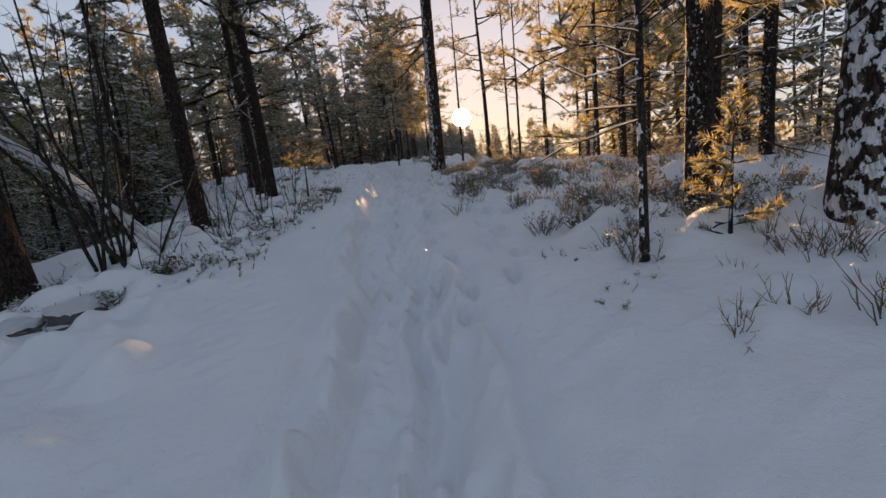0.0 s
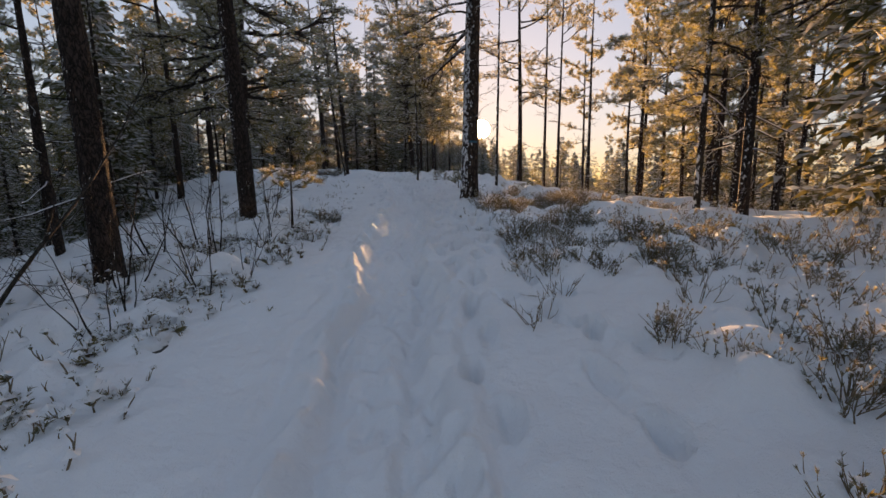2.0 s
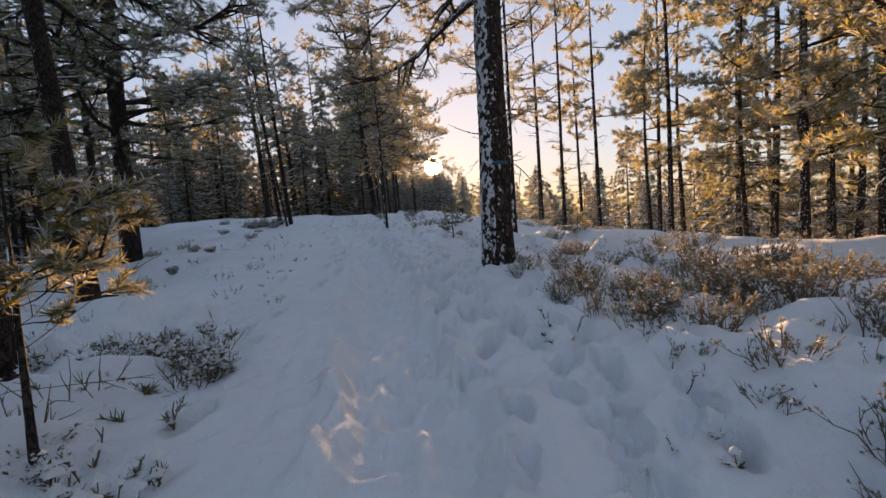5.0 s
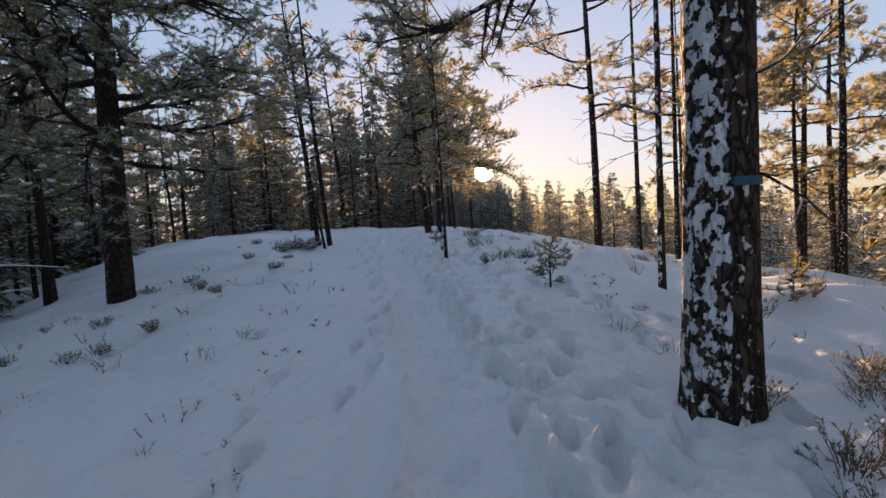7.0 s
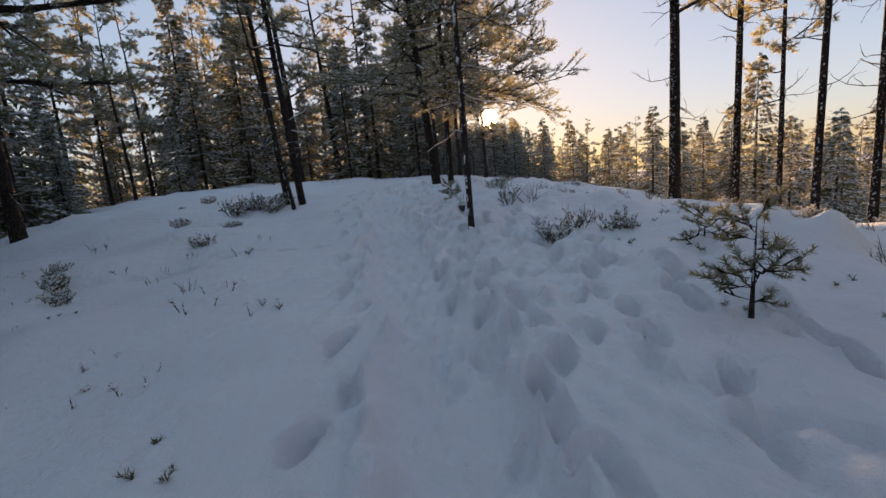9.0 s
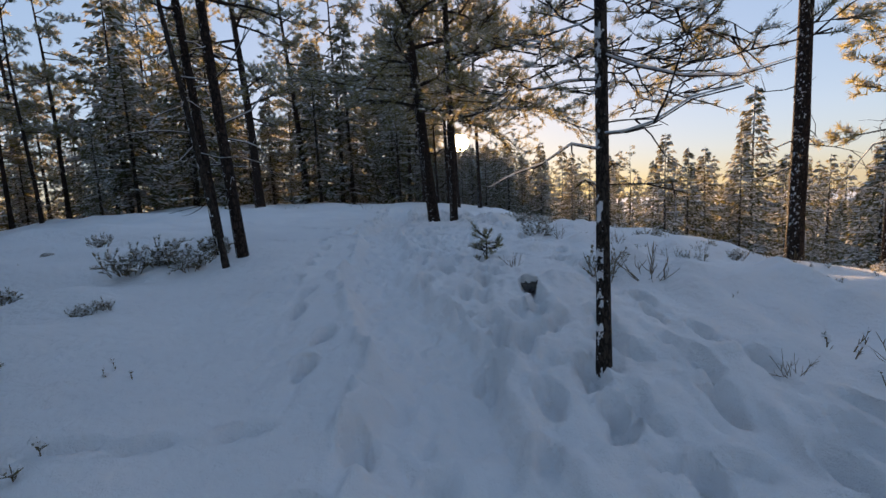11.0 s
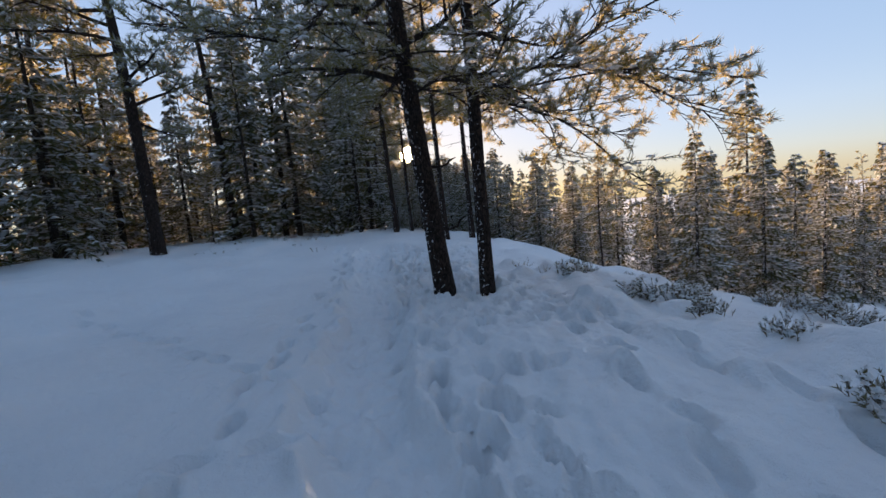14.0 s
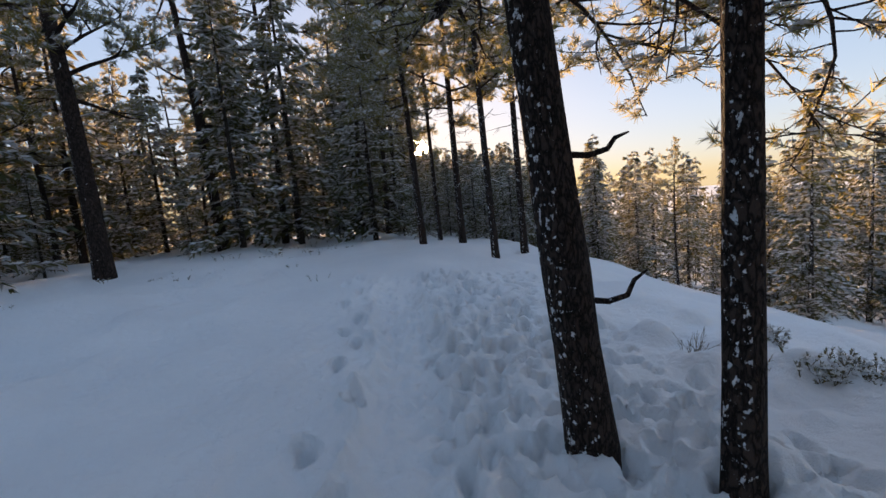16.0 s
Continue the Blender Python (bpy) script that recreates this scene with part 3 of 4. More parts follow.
# the trees that stand beside the walk
TALL = "tall pine with dark bark rising from snow"
NAMED = [
    # x, y, diameter, height, lean, first limb, limbs, reach, snowy bark, label
    (-0.56, 15.15, .42, 15, (.02, .01), 3.4, 24, 2.9, 1, "thick pine, snow-plastered bark, blue painted trail mark"),
    (-4.81, 9.03, .30, 14, (-.035, .0), 4.6, 20, 1.9, 0, TALL),
    (-4.91, 12.66, .32, 14, (-.02, .0), 4.0, 20, 2.2, 0, TALL),
    (-6.67, 16.07, .30, 13, (-.02, .0), 4.4, 20, 2.0, 0, TALL),
    (-8.86, 20.6, .46, 13, (.01, .0), 2.7, 46, 3.4, 0, "broad dark pine with low sweeping limbs on slope"),
    (-12.9, 25.5, .30, 13, (-.02, .0), 4.0, 20, 2.2, 0, TALL),
    (-13.4, 23.6, .28, 13, (-.03, .0), 4.0, 20, 2.2, 0, TALL),
    (-3.82, 32.08, .31, 13, (-.085, .02), 3.1, 38, 2.6, 0, "leaning pine with reddish dark bark beside path"),
    (-3.29, 31.42, .20, 12, (-.005, .0), 3.1, 32, 2.1, 0, "slender straight pine with long snowy limbs"),
    (-6.43, 26.11, .16, 9.5, (-.06, .0), 3.4, 16, 1.5, 0, "one of two slim dark pines in snow"),
    (-6.93, 26.5, .15, 9.5, (-.075, .0), 3.4, 16, 1.5, 0, "one of two slim dark pines in snow"),
    (-6.42, 25.6, .09, 6.5, (-.14, .0), 3.0, 10, .9, 0, "thin leaning pine sapling with sparse twigs"),
    (-2.58, 22.52, .09, 6.8, (-.01, .0), 1.8, 18, 1.35, 0, "thin young pine with tufted snowy branches"),
    (2.14, 27.03, .25, 13, (-.01, .0), 4.0, 20, 2.0, 0, "straight pine with reddish trunk and open crown"),
    (3.33, 26.68, .16, 11, (-.01, .0), 4.0, 14, 1.3, 0, "slim straight pine in evening light"),
    (3.55, 24.64, .14, 11, (.0, .0), 4.2, 14, 1.3, 0, "slim straight pine in evening light"),
    (5.1, 25.3, .16, 11, (.0, .0), 4.0, 14, 1.5, 0, "slim straight pine in evening light"),
    (0.32, 18.0, .09, 7.5, (.0, .0), 3.4, 10, .8, 0, "thin dead-looking pine with short bare twigs"),
    (-11.9, 40.0, .42, 14, (-.05, .0), 4.0, 26, 2.6, 0, "pale-sided pine at forest edge"),
    (-11.4, 45.4, .38, 14, (-.06, .0), 3.8, 26, 2.5, 0, "pale-sided pine at forest edge"),
    (-4.5, 42.0, .20, 12, (-.04, .0), 3.6, 34, 2.1, 0, TALL),
    (-3.86, 44.0, .15, 11, (-.02, .0), 3.8, 32, 1.9, 0, TALL),
    (-3.3, 42.5, .22, 12, (-.03, .0), 3.6, 36, 2.2, 0, TALL),
    (-2.9, 39.6, .18, 12, (-.03, .0), 3.6, 32, 1.9, 0, TALL),
    (-1.83, 41.0, .20, 11, (-.02, .0), 3.7, 34, 2.1, 0, TALL),
    (2.52, 4.08, .48, 16, (.0, .02), 3.6, 20, 2.6, 1, "thick old pine with snow-plastered bark"),
    (2.30, 5.75, .26, 15, (-.01, .0), 4.2, 22, 2.4, 0, TALL),
    (2.62, 6.12, .2, 14, (.0, .0), 4.4, 18, 2.2, 0, TALL),
    (5.19, 8.93, .22, 13, (.0, .0), 2.2, 28, 1.9, 0, TALL),
    (1.14, 4.36, .07, 5.0, (.0, .0), 1.1, 16, 0.95, 0, "thin young pine with tufted snowy branches"),
    (3.74, 11.41, .16, 13, (.0, .0), 2.2, 30, 1.9, 0, TALL),
    (3.42, 12.20, .12, 10, (.0, .0), 1.6, 26, 1.5, 0, TALL),
    (4.66, 13.9, .14, 11, (.0, .0), 1.8, 28, 1.7, 0, TALL),
    (6.4, 16.2, .18, 13, (.0, .0), 1.8, 34, 2.3, 0, TALL),
    (6.6, 23.2, .18, 12, (.0, .0), 3.6, 18, 1.6, 0, "slim straight pine in evening light"),
    (7.9, 26.2, .20, 12, (.01, .0), 3.4, 18, 1.7, 0, "slim straight pine in evening light"),
    (5.9, 29.2, .16, 11, (-.01, .0), 3.6, 16, 1.5, 0, "slim straight pine in evening light"),
    (8.6, 21.4, .22, 13, (.0, .0), 1.8, 32, 2.1, 0, "slim straight pine in evening light"),
    (7.0, 18.6, .20, 13, (.0, .0), 1.8, 32, 2.1, 0, "slim straight pine in evening light"),
    (-6.3, 6.9, .50, 15, (-.06, .0), 5.0, 18, 2.2, 0, "thick dark pine trunk with snowy base"),
    (-7.77, 11.5, .14, 10, (-.03, .0), 3.6, 14, 1.3, 0, TALL),
]
EXTRA = {
    0: [(4.0, 165, 3.0, -.07), (4.3, 200, 2.8, -.06), (4.6, 150, 3.2, -.05)],
    4: [(3.1, -60, 3.6, -.06), (3.5, -20, 4.2, -.05), (3.9, 10, 4.0, -.04), (4.4, -40, 4.4, -.03), (3.3, 190, 3.2, -.05)],
    7: [(3.0, -60, 2.6, -.05), (3.2, 60, 3.0, -.05), (3.4, 20, 3.0, -.04), (3.6, 170, 3.4, -.04), (4.0, 200, 3.0, -.05), (4.5, -120, 2.8, -.03)],
    8: [(2.6, -25, 3.2, -.05), (2.65, -50, 2.6, -.06), (2.7, 20, 3.0, -.05), (2.9, -75, 2.4, -.06), (2.75, -12, 4.0, -.025), (3.0, 14, 4.2, -.015), (3.7, -32, 3.6, -.035), (3.95, 2, 3.8, -.02), (3.3, 175, 2.4, -.04)],
    12: [(1.85, 62, 1.9, .02), (2.0, 78, 2.0, .02), (2.2, 45, 2.0, .02), (1.9, 30, 1.7, .03), (2.45, 66, 1.9, .0)],
}
PATH_PINES = []
for k, (x, y, dia, height, lean, first, limbs, reach, snowy, label) in enumerate(NAMED):
    meshes = pine_meshes(100 + k, height, dia, lean, first, limbs, reach, fine=1.2 if dia < 0.1 else (1.0 if y < 36 and -10 < x < 5 else 0.6), bare=0 if k in (7, 8) else 14,
                         bark_mat=BARK_SNOWY if snowy else (BARK if dia > 0.12 else BARK_THIN), bow=0.0 if k in (0, 7) else (0.05 if dia > .2 else 0.02), extra=EXTRA.get(k, ()))
    PATH_PINES.append(tree_at(meshes, "pine_tree", x, y, label, "pines beside the path", category="pine tree"))

# the forest around, out of a few grown shapes
rng = np.random.default_rng(77)
PINES = [pine_meshes(300 + k, 12.5, 0.22, (rng.uniform(-.03, .03), 0), 1.7 + 0.7 * k, 27, 1.9, fine=0.5, bare=24) for k in range(4)]
TALL_PINES = [pine_meshes(320 + k, 14.0, 0.24, (rng.uniform(-.03, .03), 0), 5.6, 26, 2.3, fine=0.5, bare=16) for k in range(3)]
SPRUCES = [spruce_meshes(340 + k, 10.0, 0.5) for k in range(4)]
SPRUCES_FAR = [spruce_meshes(360 + k, 10.0, 0.3) for k in range(3)]
placed = [(n[0], n[1]) for n in NAMED]
KEEP_CLEAR = [(-4.7, 7.0), (-4.2, 7.4), (-6.5, 8.5)]
placed += KEEP_CLEAR


def grow(x, y, gap):
    """Whether a tree may stand here; notes it if so."""
    if min((x - a) ** 2 + (y - b) ** 2 for a, b in placed) < gap ** 2:
        return False
    placed.append((x, y))
    return True


def edges(y):
    return (float(np.interp(y, [0, 8, 14, 20, 30, 40, 46], [-6.8, -7.5, -9.5, -10.5, -12, -9, -2])),
            float(np.interp(y, [0, 10, 18, 24, 36, 46], [6.0, 6, 7.5, 11, 16, 7])))


FAR_SPRUCES = []


def plant(x, y, open_wood=False, short=None):
    """One forest tree; open_wood: mostly pines; short: a height limit in metres."""
    spruce = rng.uniform() < (0.22 if open_wood else 0.5)
    size = rng.uniform(0.6, 1.15)
    if rng.uniform() < 0.2:
        size *= rng.uniform(0.25, 0.5)
        spruce = True
    if short:
        spruce = rng.uniform() < 0.85
        size = min(1.2, rng.uniform(0.5 if x > 8 else 0.8, 1.0) * short / (10 if spruce else 12.5))
    far = math.hypot(x + 3, y - 25) > 34
    k, turn = int(rng.integers(3 if far else 4)), rng.uniform(0, 360)
    if spruce and far:
        FAR_SPRUCES.append((SPRUCES_FAR[k], x, y, turn, size))
    elif spruce:
        tree_at((SPRUCES_FAR if far else SPRUCES)[k], "spruce_tree", x, y, "young spruce bowed with snow" if size < 0.35 else "dense conical spruce with snow on its branches", "forest spruces", turn, size, "spruce tree")
    else:
        tree_at(PINES[k], "pine_tree", x, y, "snowy forest pine with bare lower trunk", "forest pines", turn, size, "pine tree")


def height_limit(x, y):
    """Ground towards the low sun and on the slope below carries only young growth, so that the light comes through."""
    if y > 44 and -4.6 < x < 1.6:
        top = 6.9 + (y - 50) * 0.1
    elif y > 30 and 1.6 <= x < 12:
        top = 6.3 + max(0, y - 45) * 0.06
    elif y > 28 and x >= 12:
        top = 6.4
    else:
        return None
    return max(2.0, top - float(swell(x, y)))


for area, want in (("left", 130), ("right", 32), ("gold", 13), ("front", 125), ("edge", 34), ("band", 95), ("lane", 105), ("hollow", 45), ("slope", 110), ("behind", 22), ("tall", 11), ("shade", 10)):
    done = tries = 0
    while done < want and tries < 6000:
        tries += 1
        if area == "front":
            x, y = rng.uniform(-32, 34), 46 + rng.exponential(13)
        elif area == "edge":
            x, y = rng.uniform(-24, 1.5), 46.5 + rng.exponential(6)
        elif area == "hollow":
            y = rng.uniform(16, 46)
            x = float(line_x(y)) + edges(y)[0] - 1 - rng.exponential(9)
        elif area == "band":
            x, y = rng.uniform(-46, 30), 47 + rng.exponential(8)
        elif area == "tall":
            x, y = rng.uniform(-10, 1.0), rng.uniform(46, 62)
        elif area == "shade":
            x, y = rng.uniform(-34, -5.5), rng.uniform(46, 70)
        elif area == "lane":
            x, y = rng.uniform(-5, 2.5), rng.uniform(45, 72)
        elif area == "behind":
            x, y = rng.uniform(-22, 22), rng.uniform(-26, -5)
        elif area == "gold":
            x, y = rng.uniform(4.6, 18), rng.uniform(9, 26)
        elif area == "slope":
            x, y = rng.uniform(9, 62), rng.uniform(32, 100)
        else:
            y = rng.uniform(0, 47)
            side = -1 if area == "left" else 1
            x = float(line_x(y)) + edges(y)[0 if side < 0 else 1] + side * rng.exponential(8.5)
        if y > 105 or abs(x) > 64 or not grow(x, y, 1.25):
            continue
        done += 1
        if area in ("tall", "shade"):
            tree_at(TALL_PINES[done % 3] if area == "tall" else PINES[done % 4], "pine_tree", x, y, "tall forest pine with snowy crown", "forest pines", rng.uniform(0, 360), rng.uniform(0.9, 1.15), "pine tree")
            continue
        plant(x, y, x > 3 and y < 28, rng.uniform(2.5, 6) if area == "hollow" else (rng.uniform(3.0, 4.6) if area == "band" else height_limit(x, y)))

tree_at(SPRUCES[1], "spruce_tree", 20.3, 54.4, "tall conical spruce standing above lower woods", "forest spruces", 20, (10.6 - float(swell(20.3, 54.4))) / 10, "spruce tree")


def joined_trees(name, trees):
    """Trees too far off to tell apart, in one mesh."""
    chunks = []
    for meshes, x, y, turn, size in trees:
        a = radians(turn)
        m = np.array([[math.cos(a), -math.sin(a), 0], [math.sin(a), math.cos(a), 0], [0, 0, 1]]) * size
        for n, me, lab, kind in meshes:
            v, f = np.empty(len(me.vertices) * 3, np.float32), np.empty(len(me.loops), np.int32)
            me.vertices.foreach_get("co", v)
            me.loops.foreach_get("vertex_index", f)
            chunks.append((v.reshape(-1, 3) @ m.T + [x, y, float(swell(x, y)) - 0.06], f.reshape(-1, 3), me.materials[0]))
    return tri_mesh(name, chunks)


tagged(new("spruce_woods", joined_trees("spruce_woods", FAR_SPRUCES)), "snowy spruce woods on the slope below", "spruce woods", kind="stuff")


def far_woods():
    """The woods past the near trees, as rough tapering crowns."""
    rng = np.random.default_rng(9)
    V, F, n = [], [], 0
    for k in range(1300):
        a, d = rng.uniform(0, 6.283), rng.uniform(70, 240)
        x, y = d * math.sin(a), 20 + d * math.cos(a)
        if y < 110 and abs(x) < 40 and y > -30:
            continue
        z, h = float(swell(x, y)), rng.uniform(7, 13)
        for t in range(9):
            q = t / 9
            r = (1 - q) * h * 0.17 + 0.15
            for b in range(7):
                g = rng.uniform(0, 6.283)
                o = np.array([x, y, z + h * (0.1 + 0.9 * q)])
                tip = o + np.array([math.cos(g) * r, math.sin(g) * r, -0.06 * h * rng.uniform(0.3, 1)])
                c = np.array([-math.sin(g), math.cos(g), 0]) * r * 0.4
                V += [o + [0, 0, 0.07 * h], tip - c, tip + c]
                F.append([n, n + 1, n + 2])
                n += 3
    return tri_mesh("far_woods", [(np.array(V), np.array(F), NEEDLE_SPRUCE)])


tagged(new("far_woods", far_woods()), "distant dark spruce woods on lower ground", "far woods", kind="stuff")


# ---- low growth and small things ----
def rooted(name, meshes, x, y, label, category, group, turn=0.0, size=1.0, sink=0.02):
    ob = new(name)
    ob.matrix_world = pose(x, y, float(swell(x, y)) - sink, 0, 0, turn) @ Matrix.Scale(size, 4)
    for n, me, lab, kind in meshes:
        tagged(part(n, me, ob, lab), kind=kind)
    return tagged(ob, label, category, group)


def shrub_meshes(seed, stems, height, spread, leaves, snow):
    """A low shrub: forked woody stems, small leaves, a little snow."""
    rng = np.random.default_rng(seed)
    wood, spots, dirs = [], [], []
    for k in range(stems):
        a, t = rng.uniform(0, 6.283), rng.uniform(0.1, 1.0) * spread
        o = np.array([math.cos(a), math.sin(a), 0]) * rng.uniform(0, 0.10) * spread * 2 + [0, 0, -0.05]
        S = bend(rng, o, (math.cos(a) * t, math.sin(a) * t, 1), height * rng.uniform(0.6, 1.15), 4, 0.03, 0.16)
        wood.append((*tube(S, np.array([0.0045, 0.004, 0.0033, 0.0026, 0.0016]) * (1 + height), 3), HEATHER))
        for f in range(int(rng.integers(2, 5))):
            i = int(rng.integers(1, 4))
            d = (S[i + 1] - S[i]) * 6 / height + rng.normal(0, 0.55, 3) + [0, 0, 0.3]
            T = bend(rng, S[i], d, height * rng.uniform(0.2, 0.5), 3, 0.05, 0.2)
            wood.append((*tube(T, np.array([0.003, 0.0026, 0.002, 0.0012]) * (1 + height), 3), HEATHER))
            for e in (1, 2, 3):
                spots.append(T[e]), dirs.append(T[e] - T[e - 1])
        spots.append(S[-1]), dirs.append(S[-1] - S[-2])
    spots, dirs = np.array(spots), np.array(dirs)
    out = [("brushwood", tri_mesh("brushwood", wood), "", "stuff")]
    if leaves:
        sel = rng.uniform(size=len(spots)) < leaves
        out.append(("leaves", tri_mesh("leaves", [(*scatter(tuft_shape(rng, 8, 0.15, 1.0), spots[sel], bases(dirs[sel], rng), rng.uniform(0.028, 0.052, sel.sum())), HEATHER_LEAF)]), "small olive-brown leaves", "stuff"))
    if snow:
        sel = rng.uniform(size=len(spots)) < snow
        out.append(("snow_cover", tri_mesh("snow_cover", [(*scatter(flake_shape(rng), spots[sel] + [0, 0, .01], flat_turns(sel.sum(), rng), rng.uniform(0.015, 0.045, sel.sum())), CLUMP)]), "", "stuff"))
    return out


LEAFY = [shrub_meshes(500 + k, 17, 0.42 + 0.04 * k, 0.75, 0.55, 0.12) for k in range(4)]
TWIGGY = [shrub_meshes(520 + k, 9, 0.40 + 0.05 * k, 0.9, 0.0, 0.05) for k in range(4)]
FROSTED = [shrub_meshes(540 + k, 26, 0.28, 0.9, 0.95, 0.65) for k in range(3)]
KINDS = {"leafy": (LEAFY, "olive-brown heather shrub standing out of snow"), "twiggy": (TWIGGY, "bare bilberry twigs poking through snow"), "frosted": (FROSTED, "low dark shrub dusted with snow")}
FIELDS = [
    # kind, from x, to x, from y, to y, how many, size, group
    ("leafy", 0.6, 1.8, 5.4, 7.2, 14, .52, "heather beside the path"),
    ("leafy", 0.1, 1.6, 8.6, 13.4, 60, .56, "heather beside the path"),
    ("leafy", -0.5, 1.0, 12.2, 15.2, 22, .52, "heather beside the path"),
    ("leafy", 0.2, 2.2, 12.0, 15.6, 20, .58, "heather beside the path"),
    ("twiggy", 0.8, 2.7, 2.9, 5.4, 26, .6, "bilberry twigs beside the path"),
    ("twiggy", -0.2, 2.0, 7.2, 12.0, 20, .6, "bilberry twigs beside the path"),
    ("twiggy", -0.9, 3.0, 15.6, 22.0, 18, .5, "bilberry twigs beside the path"),
    ("frosted", 0.0, 4.5, 16.5, 24.0, 14, .7, "frosted shrubs on the slope"),
    ("frosted", -5.6, -3.1, 5.4, 13.4, 64, .72, "shrubs along the path edge"),
    ("twiggy", -6.0, -3.0, 5.0, 13.8, 26, .8, "shrubs along the path edge"),
    ("frosted", -9.8, -6.4, 17.5, 28.0, 20, .55, "frosted shrubs on the slope"),
    ("twiggy", -8.0, -4.2, 13.5, 21.0, 14, .32, "frosted shrubs on the slope"),
    ("frosted", -1.9, 3.0, 22.0, 34.0, 26, .7, "frosted shrubs on the slope"),
    ("twiggy", -2.8, 2.0, 22.0, 34.0, 14, .55, "frosted shrubs on the slope"),
]
rng = np.random.default_rng(31)


def spread(x0, x1, y0, y1, many):
    for k in range(many):
        x, y = rng.uniform(x0, x1), rng.uniform(y0, y1)
        off = x - float(line_x(y))
        if not -1.25 < off < 1.15 + (0.5 if y > 16 else 0):
            yield x, y


for kind, x0, x1, y0, y1, many, size, group in FIELDS:
    shapes, label = KINDS[kind]
    for x, y in spread(x0, x1, y0, y1, many):
        rooted("low_shrub", shapes[int(rng.integers(len(shapes)))], x, y, label, "shrub", group, rng.uniform(0, 360), size * rng.uniform(0.6, 1.25))


def growth_field(name, shapes, areas):
    """Growth too thick to count, joined into one mesh."""
    chunks = []
    for x0, x1, y0, y1, many, size in areas:
        for x, y in spread(x0, x1, y0, y1, many):
            q, a = size * rng.uniform(0.6, 1.25), rng.uniform(0, 6.283)
            turn = np.array([[math.cos(a), -math.sin(a), 0], [math.sin(a), math.cos(a), 0], [0, 0, 1]]) * q
            for n, me, lab, kind in shapes[int(rng.integers(len(shapes)))]:
                v, f = np.empty(len(me.vertices) * 3, np.float32), np.empty(len(me.loops), np.int32)
                me.vertices.foreach_get("co", v)
                me.loops.foreach_get("vertex_index", f)
                chunks.append((v.reshape(-1, 3) @ turn.T + [x, y, float(swell(x, y)) - 0.02], f.reshape(-1, 3), me.materials[0]))
    return tri_mesh(name, chunks)


THIN_LEAFY = [shrub_meshes(560 + k, 6, 0.38, 0.8, 0.5, 0.15) for k in range(3)]
tagged(new("heather_field", growth_field("heather_field", THIN_LEAFY, [(0.95, 3.2, 4.3, 7.0, 70, .62), (1.2, 4.2, 5.6, 9.8, 120, .66), (1.0, 2.9, 9.0, 14.5, 100, .58), (-.2, 1.6, 8.4, 14.6, 170, .55), (4.0, 7.0, 6, 18, 60, .8)])),
       "thick brown heather growing out of snow", "heather", kind="stuff")
FINE_TWIGS = [shrub_meshes(570 + k, 3, 0.16, 1.0, 0.2, 0.3) for k in range(3)]
tagged(new("twig_tips", growth_field("twig_tips", FINE_TWIGS, [(-9, -3, 5, 23, 130, .8), (-1.5, 4, 3, 34, 200, .8), (-12, -6.5, 37, 46, 40, 1.0), (-5.2, -2.8, 5.6, 13.5, 170, 1.5)])),
       "small dark twig tips poking through snow", "twigs", kind="stuff")
for x, y, kind, size in ((-1.62, 21.24, "frosted", 1.0), (-1.35, 21.6, "leafy", .8), (-0.95, 21.3, "frosted", 1.1), (-2.0, 27.39, "frosted", 1.1), (-1.61, 32.63, "frosted", 1.2),
                         (-1.4, 32.5, "frosted", 1.0), (-1.7, 30.38, "frosted", 1.2), (-1.3, 30.1, "frosted", 1.1), (-0.15, 27.19, "frosted", 1.0), (-2.75, 24.96, "twiggy", .5),
                         (-1.9, 24.4, "leafy", .9), (-1.5, 24.2, "twiggy", 1.2), (-7.3, 25.9, "frosted", 1.6), (-7.0, 26.5, "frosted", 1.3), (-7.7, 25.5, "frosted", 1.4), (-6.9, 25.7, "frosted", 1.2)):
    shapes, label = KINDS[kind]
    rooted("low_shrub", shapes[int(rng.integers(len(shapes)))], x, y, label, "shrub", "single shrubs near the path", rng.uniform(0, 360), size * 0.8)


# young pines a metre or two high
for k, (x, y, height, reach, label) in enumerate((
        (-0.87, 18.98, 0.66, .20, "small young pine standing alone in snow"), (-3.54, 11.35, 1.7, .45, "thin young pine at the path edge"),
        (1.71, 4.28, 1.0, .12, "thin bare pine sapling in snow"), (-3.0, 25.67, 0.30, .17, "tiny young pine half buried in snow"),
        (-0.55, 20.2, 0.35, .2, "tiny young pine half buried in snow"), (1.3, 17.2, .36, .18, "tiny young pine half buried in snow"))):
    rooted("young_pine", pine_meshes(600 + k, height, 0.02 + height * 0.014, (0.02, 0), 0.12 * height + (0.5 if height > 1.5 else 0), int(12 + 8 * height), reach, fine=1.2, bare=0, bark_mat=BARK_THIN, bow=0.02, snow=0.7),
           x, y, label, "young pine", "young pines")


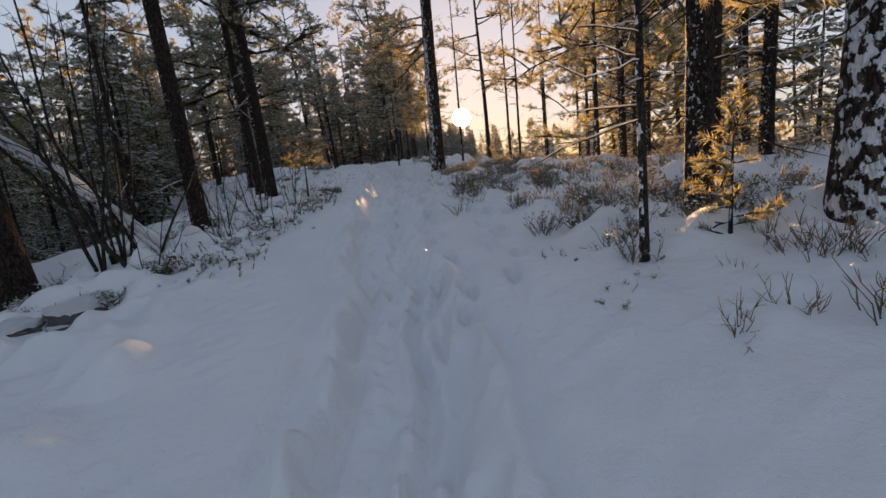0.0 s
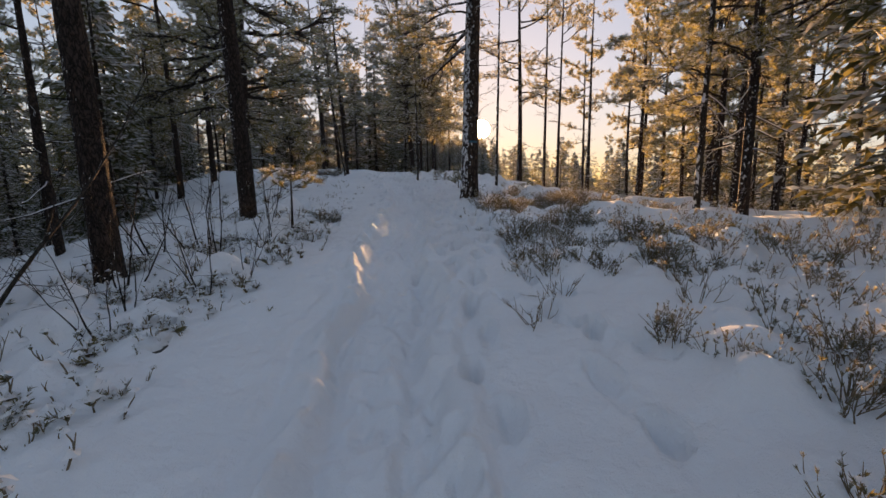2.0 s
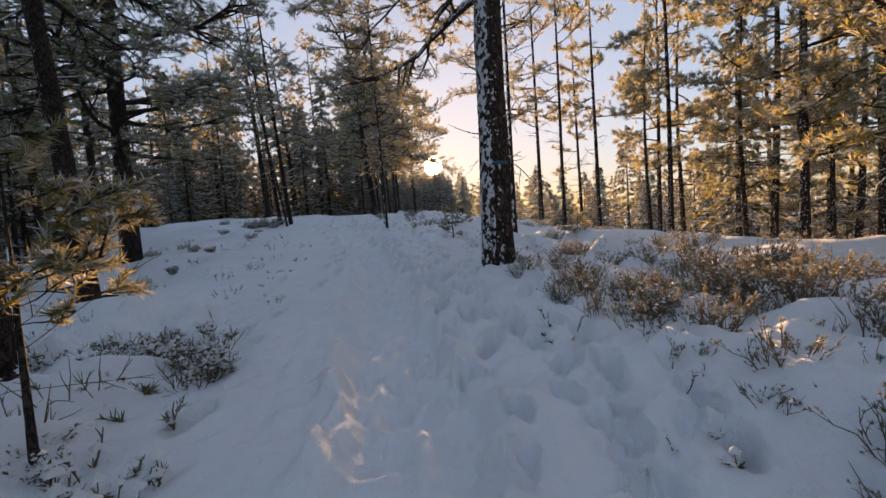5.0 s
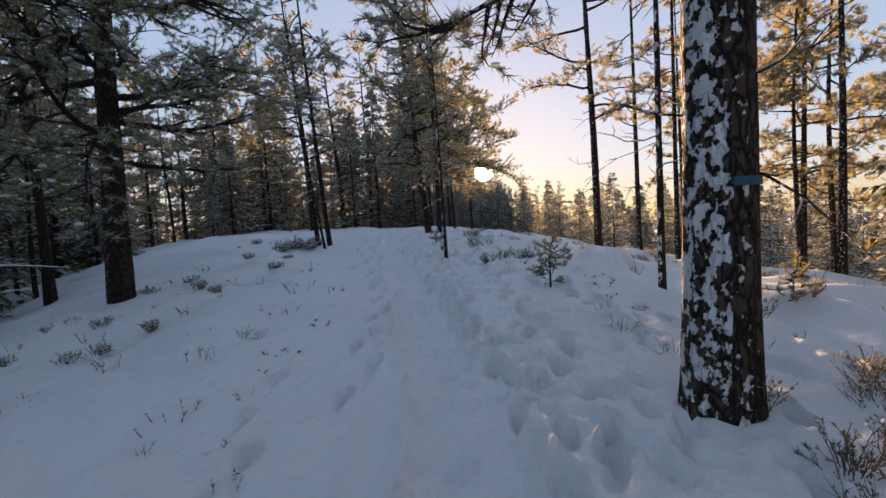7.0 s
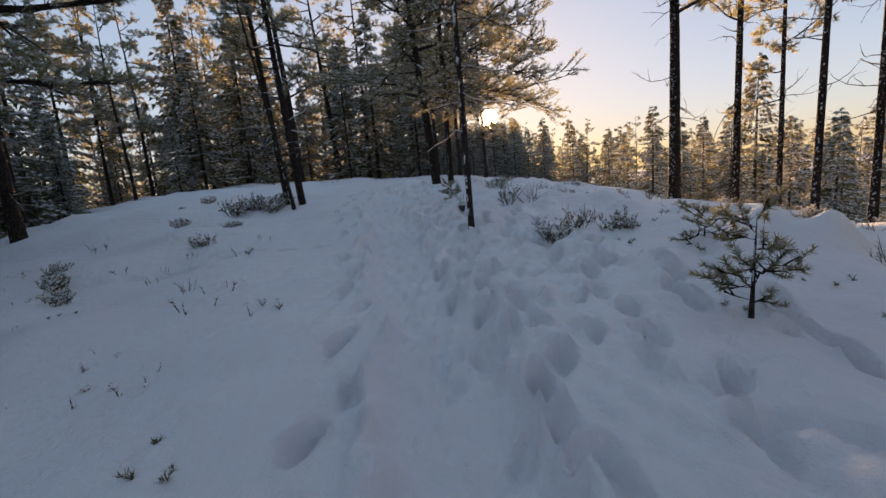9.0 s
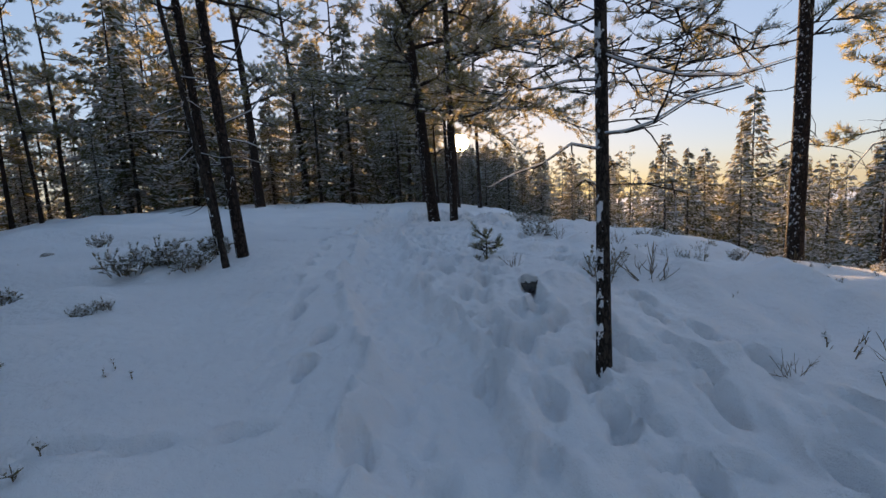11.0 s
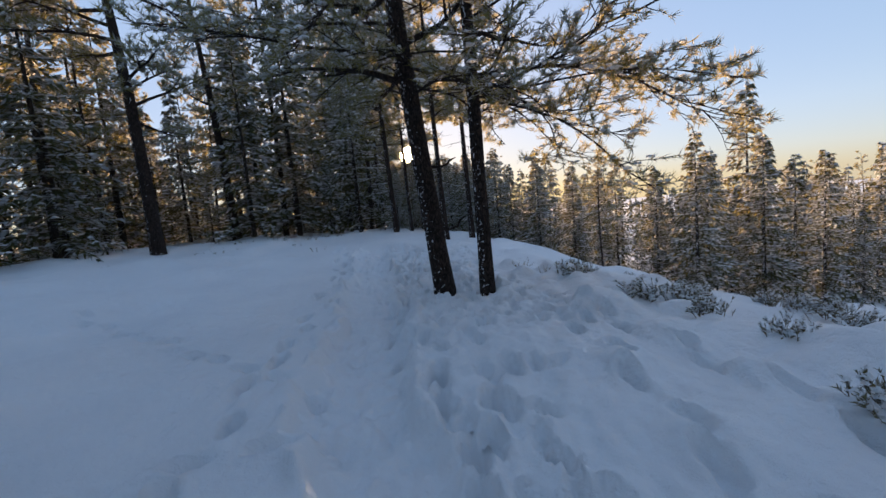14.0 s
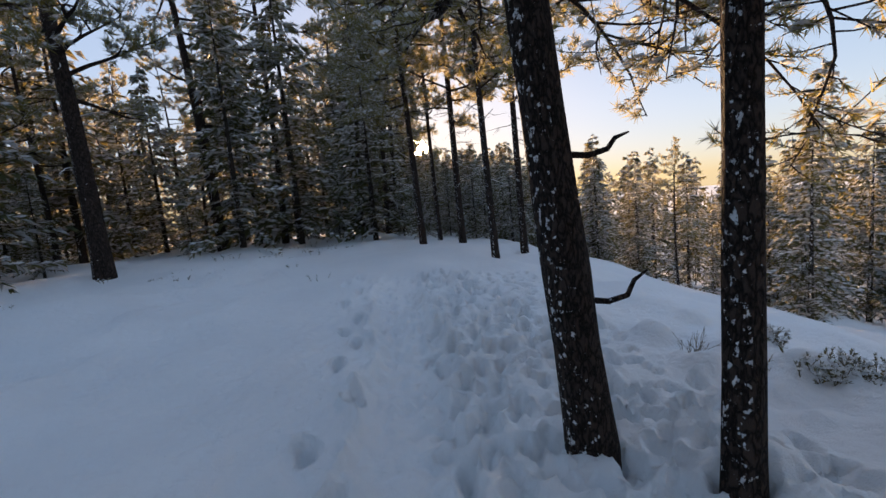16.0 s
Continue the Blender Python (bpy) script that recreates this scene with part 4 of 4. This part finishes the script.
# a clump of dark alder stems and a birch bowed down beside the path
def bare_stems(seed, specs, mat):
    rng = np.random.default_rng(seed)
    out = []
    for o, d, length, r in specs:
        S = bend(rng, o, d, length, 9, 0.02, 0.07)
        piece = [(*tube(S, np.linspace(r, r * 0.2, 10), 7), mat)]
        for k in range(int(length * 3)):
            i = int(rng.integers(2, 9))
            v = (S[i + 1] - S[i]) / np.linalg.norm(S[i + 1] - S[i]) + rng.normal(0, 0.6, 3)
            T = bend(rng, S[i], v, rng.uniform(0.3, 1.2), 5, 0.03, 0.2)
            piece.append((*tube(T, np.linspace(r * 0.28, 0.002, 6), 3), mat))
            for g in range(2):
                j = int(rng.integers(1, 5))
                W = bend(rng, T[j], (T[j + 1] - T[j]) * 5 + rng.normal(0, 0.6, 3), rng.uniform(0.1, 0.4), 3, 0.03, 0.2)
                piece.append((*tube(W, np.linspace(0.004, 0.0015, 4), 3), mat))
        out.append((piece, S))
    return out


rng = np.random.default_rng(8)
specs = [((rng.normal(0, .14), rng.normal(0, .14), -.05), (rng.normal(-.05, .16), rng.normal(0, .16), 1), rng.uniform(2.6, 5.2), rng.uniform(.018, .04)) for k in range(11)]
rooted("alder_clump", [("stem", tri_mesh("stem", p, True), "", "") for p, _ in bare_stems(700, specs, BARK_THIN)], -4.75, 7.0, "clump of thin dark bare alder stems", "shrub", "")
birch = bare_stems(710, [((0, 0, -.1), (-.9, .1, 1), 6.5, .085)], BARK_BIRCH)
ridge = birch[0][1][:8] + np.array([0.03, -0.01, 0.06])
rooted("birch_tree", [("trunk", tri_mesh("trunk", birch[0][0], True), "", ""),
                      ("snow_cover", tri_mesh("snow_cover", [(*tube(ridge, np.linspace(.065, .03, 8), 7), CLUMP)], True), "snow lying along the trunk", "")],
       -4.22, 7.36, "snow-laden birch leaning over beside path", "birch tree", "")
thin = bare_stems(720, [((0, 0, -.05), (-.2, 0, 1), 1.4, .012), ((.05, 0, -.05), (.3, .1, 1), 1.1, .01), ((-.05, .05, -.05), (-.5, .1, .8), 1.2, .01)], BARK_THIN)
for x, y, turn, size in ((-3.3, 8.35, 0, .8), (-3.9, 9.7, 120, 1.1), (-4.0, 6.4, 200, .9), (-4.4, 10.2, 60, 1.2), (-3.75, 7.9, 300, .8), (-3.5, 7.3, 30, .7), (-3.1, 8.9, 160, .6), (-4.3, 8.6, 250, 1.1), (-3.6, 10.6, 90, .9), (-4.9, 9.9, 10, 1.3), (-4.0, 11.6, 140, .9)):
    rooted("bare_sapling", [("stem", tri_mesh("stem", p, True), "", "") for p, _ in thin], x, y, "thin leafless sapling with forked twigs", "sapling", "bare saplings", turn, size)


def boulder(seed, size, flat, capped=True):
    """An angular stone and the snow lying on it."""
    rng = np.random.default_rng(seed)
    bm = bmesh.new()
    bmesh.ops.create_icosphere(bm, subdivisions=3, radius=1)
    for v in bm.verts:
        n = noise.noise(v.co * 1.7 + Vector((seed, 0, 0))) * (0.45 if flat < 1 else 0.12) + noise.noise(v.co * 4 + Vector((0, seed, 0))) * 0.12
        v.co *= 1 + n
        v.co.z *= flat
        v.co *= size
    me = bpy.data.meshes.new("stone_body")
    bm.to_mesh(me)
    me.materials.append(ROCK)
    for v in bm.verts:
        v.co.x, v.co.y = v.co.x * 0.98, v.co.y * 0.98
        v.co.z = v.co.z + 0.035 if v.co.z > size * flat * 0.42 else v.co.z * 0.5
    top = bpy.data.meshes.new("snow_cap")
    bm.to_mesh(top)
    top.materials.append(CLUMP)
    for m in (me, top):
        m.polygons.foreach_set("use_smooth", [m is top] * len(m.polygons))
    bm.free()
    return [("stone_body", me, "", "")] + ([("snow_cap", top, "cap of snow", "")] if capped else [])


for k, (x, y, size, flat, label) in enumerate(((-4.25, 5.5, .30, .5, "dark low boulder capped with snow"), (-4.6, 5.2, .2, .5, "dark low boulder capped with snow"), (-2.72, 24.2, .09, .85, "small pointed dark stone in snow"),
                                               (-3.25, 7.6, .14, .5, "dark low stone under snow"), (-3.05, 7.25, .13, .5, "dark low stone under snow"), (-4.1, 6.0, .16, .5, "dark low stone under snow"))):
    rooted("boulder", boulder(k + 3, size, flat, flat < 1), x, y, label, "stone", "stones by the path", 40 * k, 1.0, 0.02)


# the painted mark on the thick pine, and the broken stubs on the leaning one
thick, leaning = PATH_PINES[0], PATH_PINES[7]
a = np.linspace(radians(-100), radians(-40), 9)
mv, mf = [], []
for i, q in enumerate(a):
    for z in (1.36, 1.41):
        mv.append((0.02 * z + 0.212 * math.cos(q), 0.01 * z + 0.212 * math.sin(q), z))
    if i:
        mf += [(2 * i - 2, 2 * i, 2 * i + 1), (2 * i - 2, 2 * i + 1, 2 * i - 1)]
part("trail_mark", tri_mesh("trail_mark", [(mv, mf, PAINT)], True), thick, "weathered blue painted trail mark")
for z, q, kink in ((1.02, -5, .9), (1.95, 5, .25)):
    o = np.array([-0.085 * z + .1, 0.02 * z, z])
    L = np.array([o, o + [.14, -.02, -.02], o + [.26, -.03, .01], o + [.31, -.03, .06 + .05 * kink], o + [.40, -.03, .08 + .09 * kink]])
    part("broken_branch", tri_mesh("broken_branch", [(*tube(L, (.022, .02, .018, .015, .006), 7), BARK)], True), leaning, "broken grey branch stub")
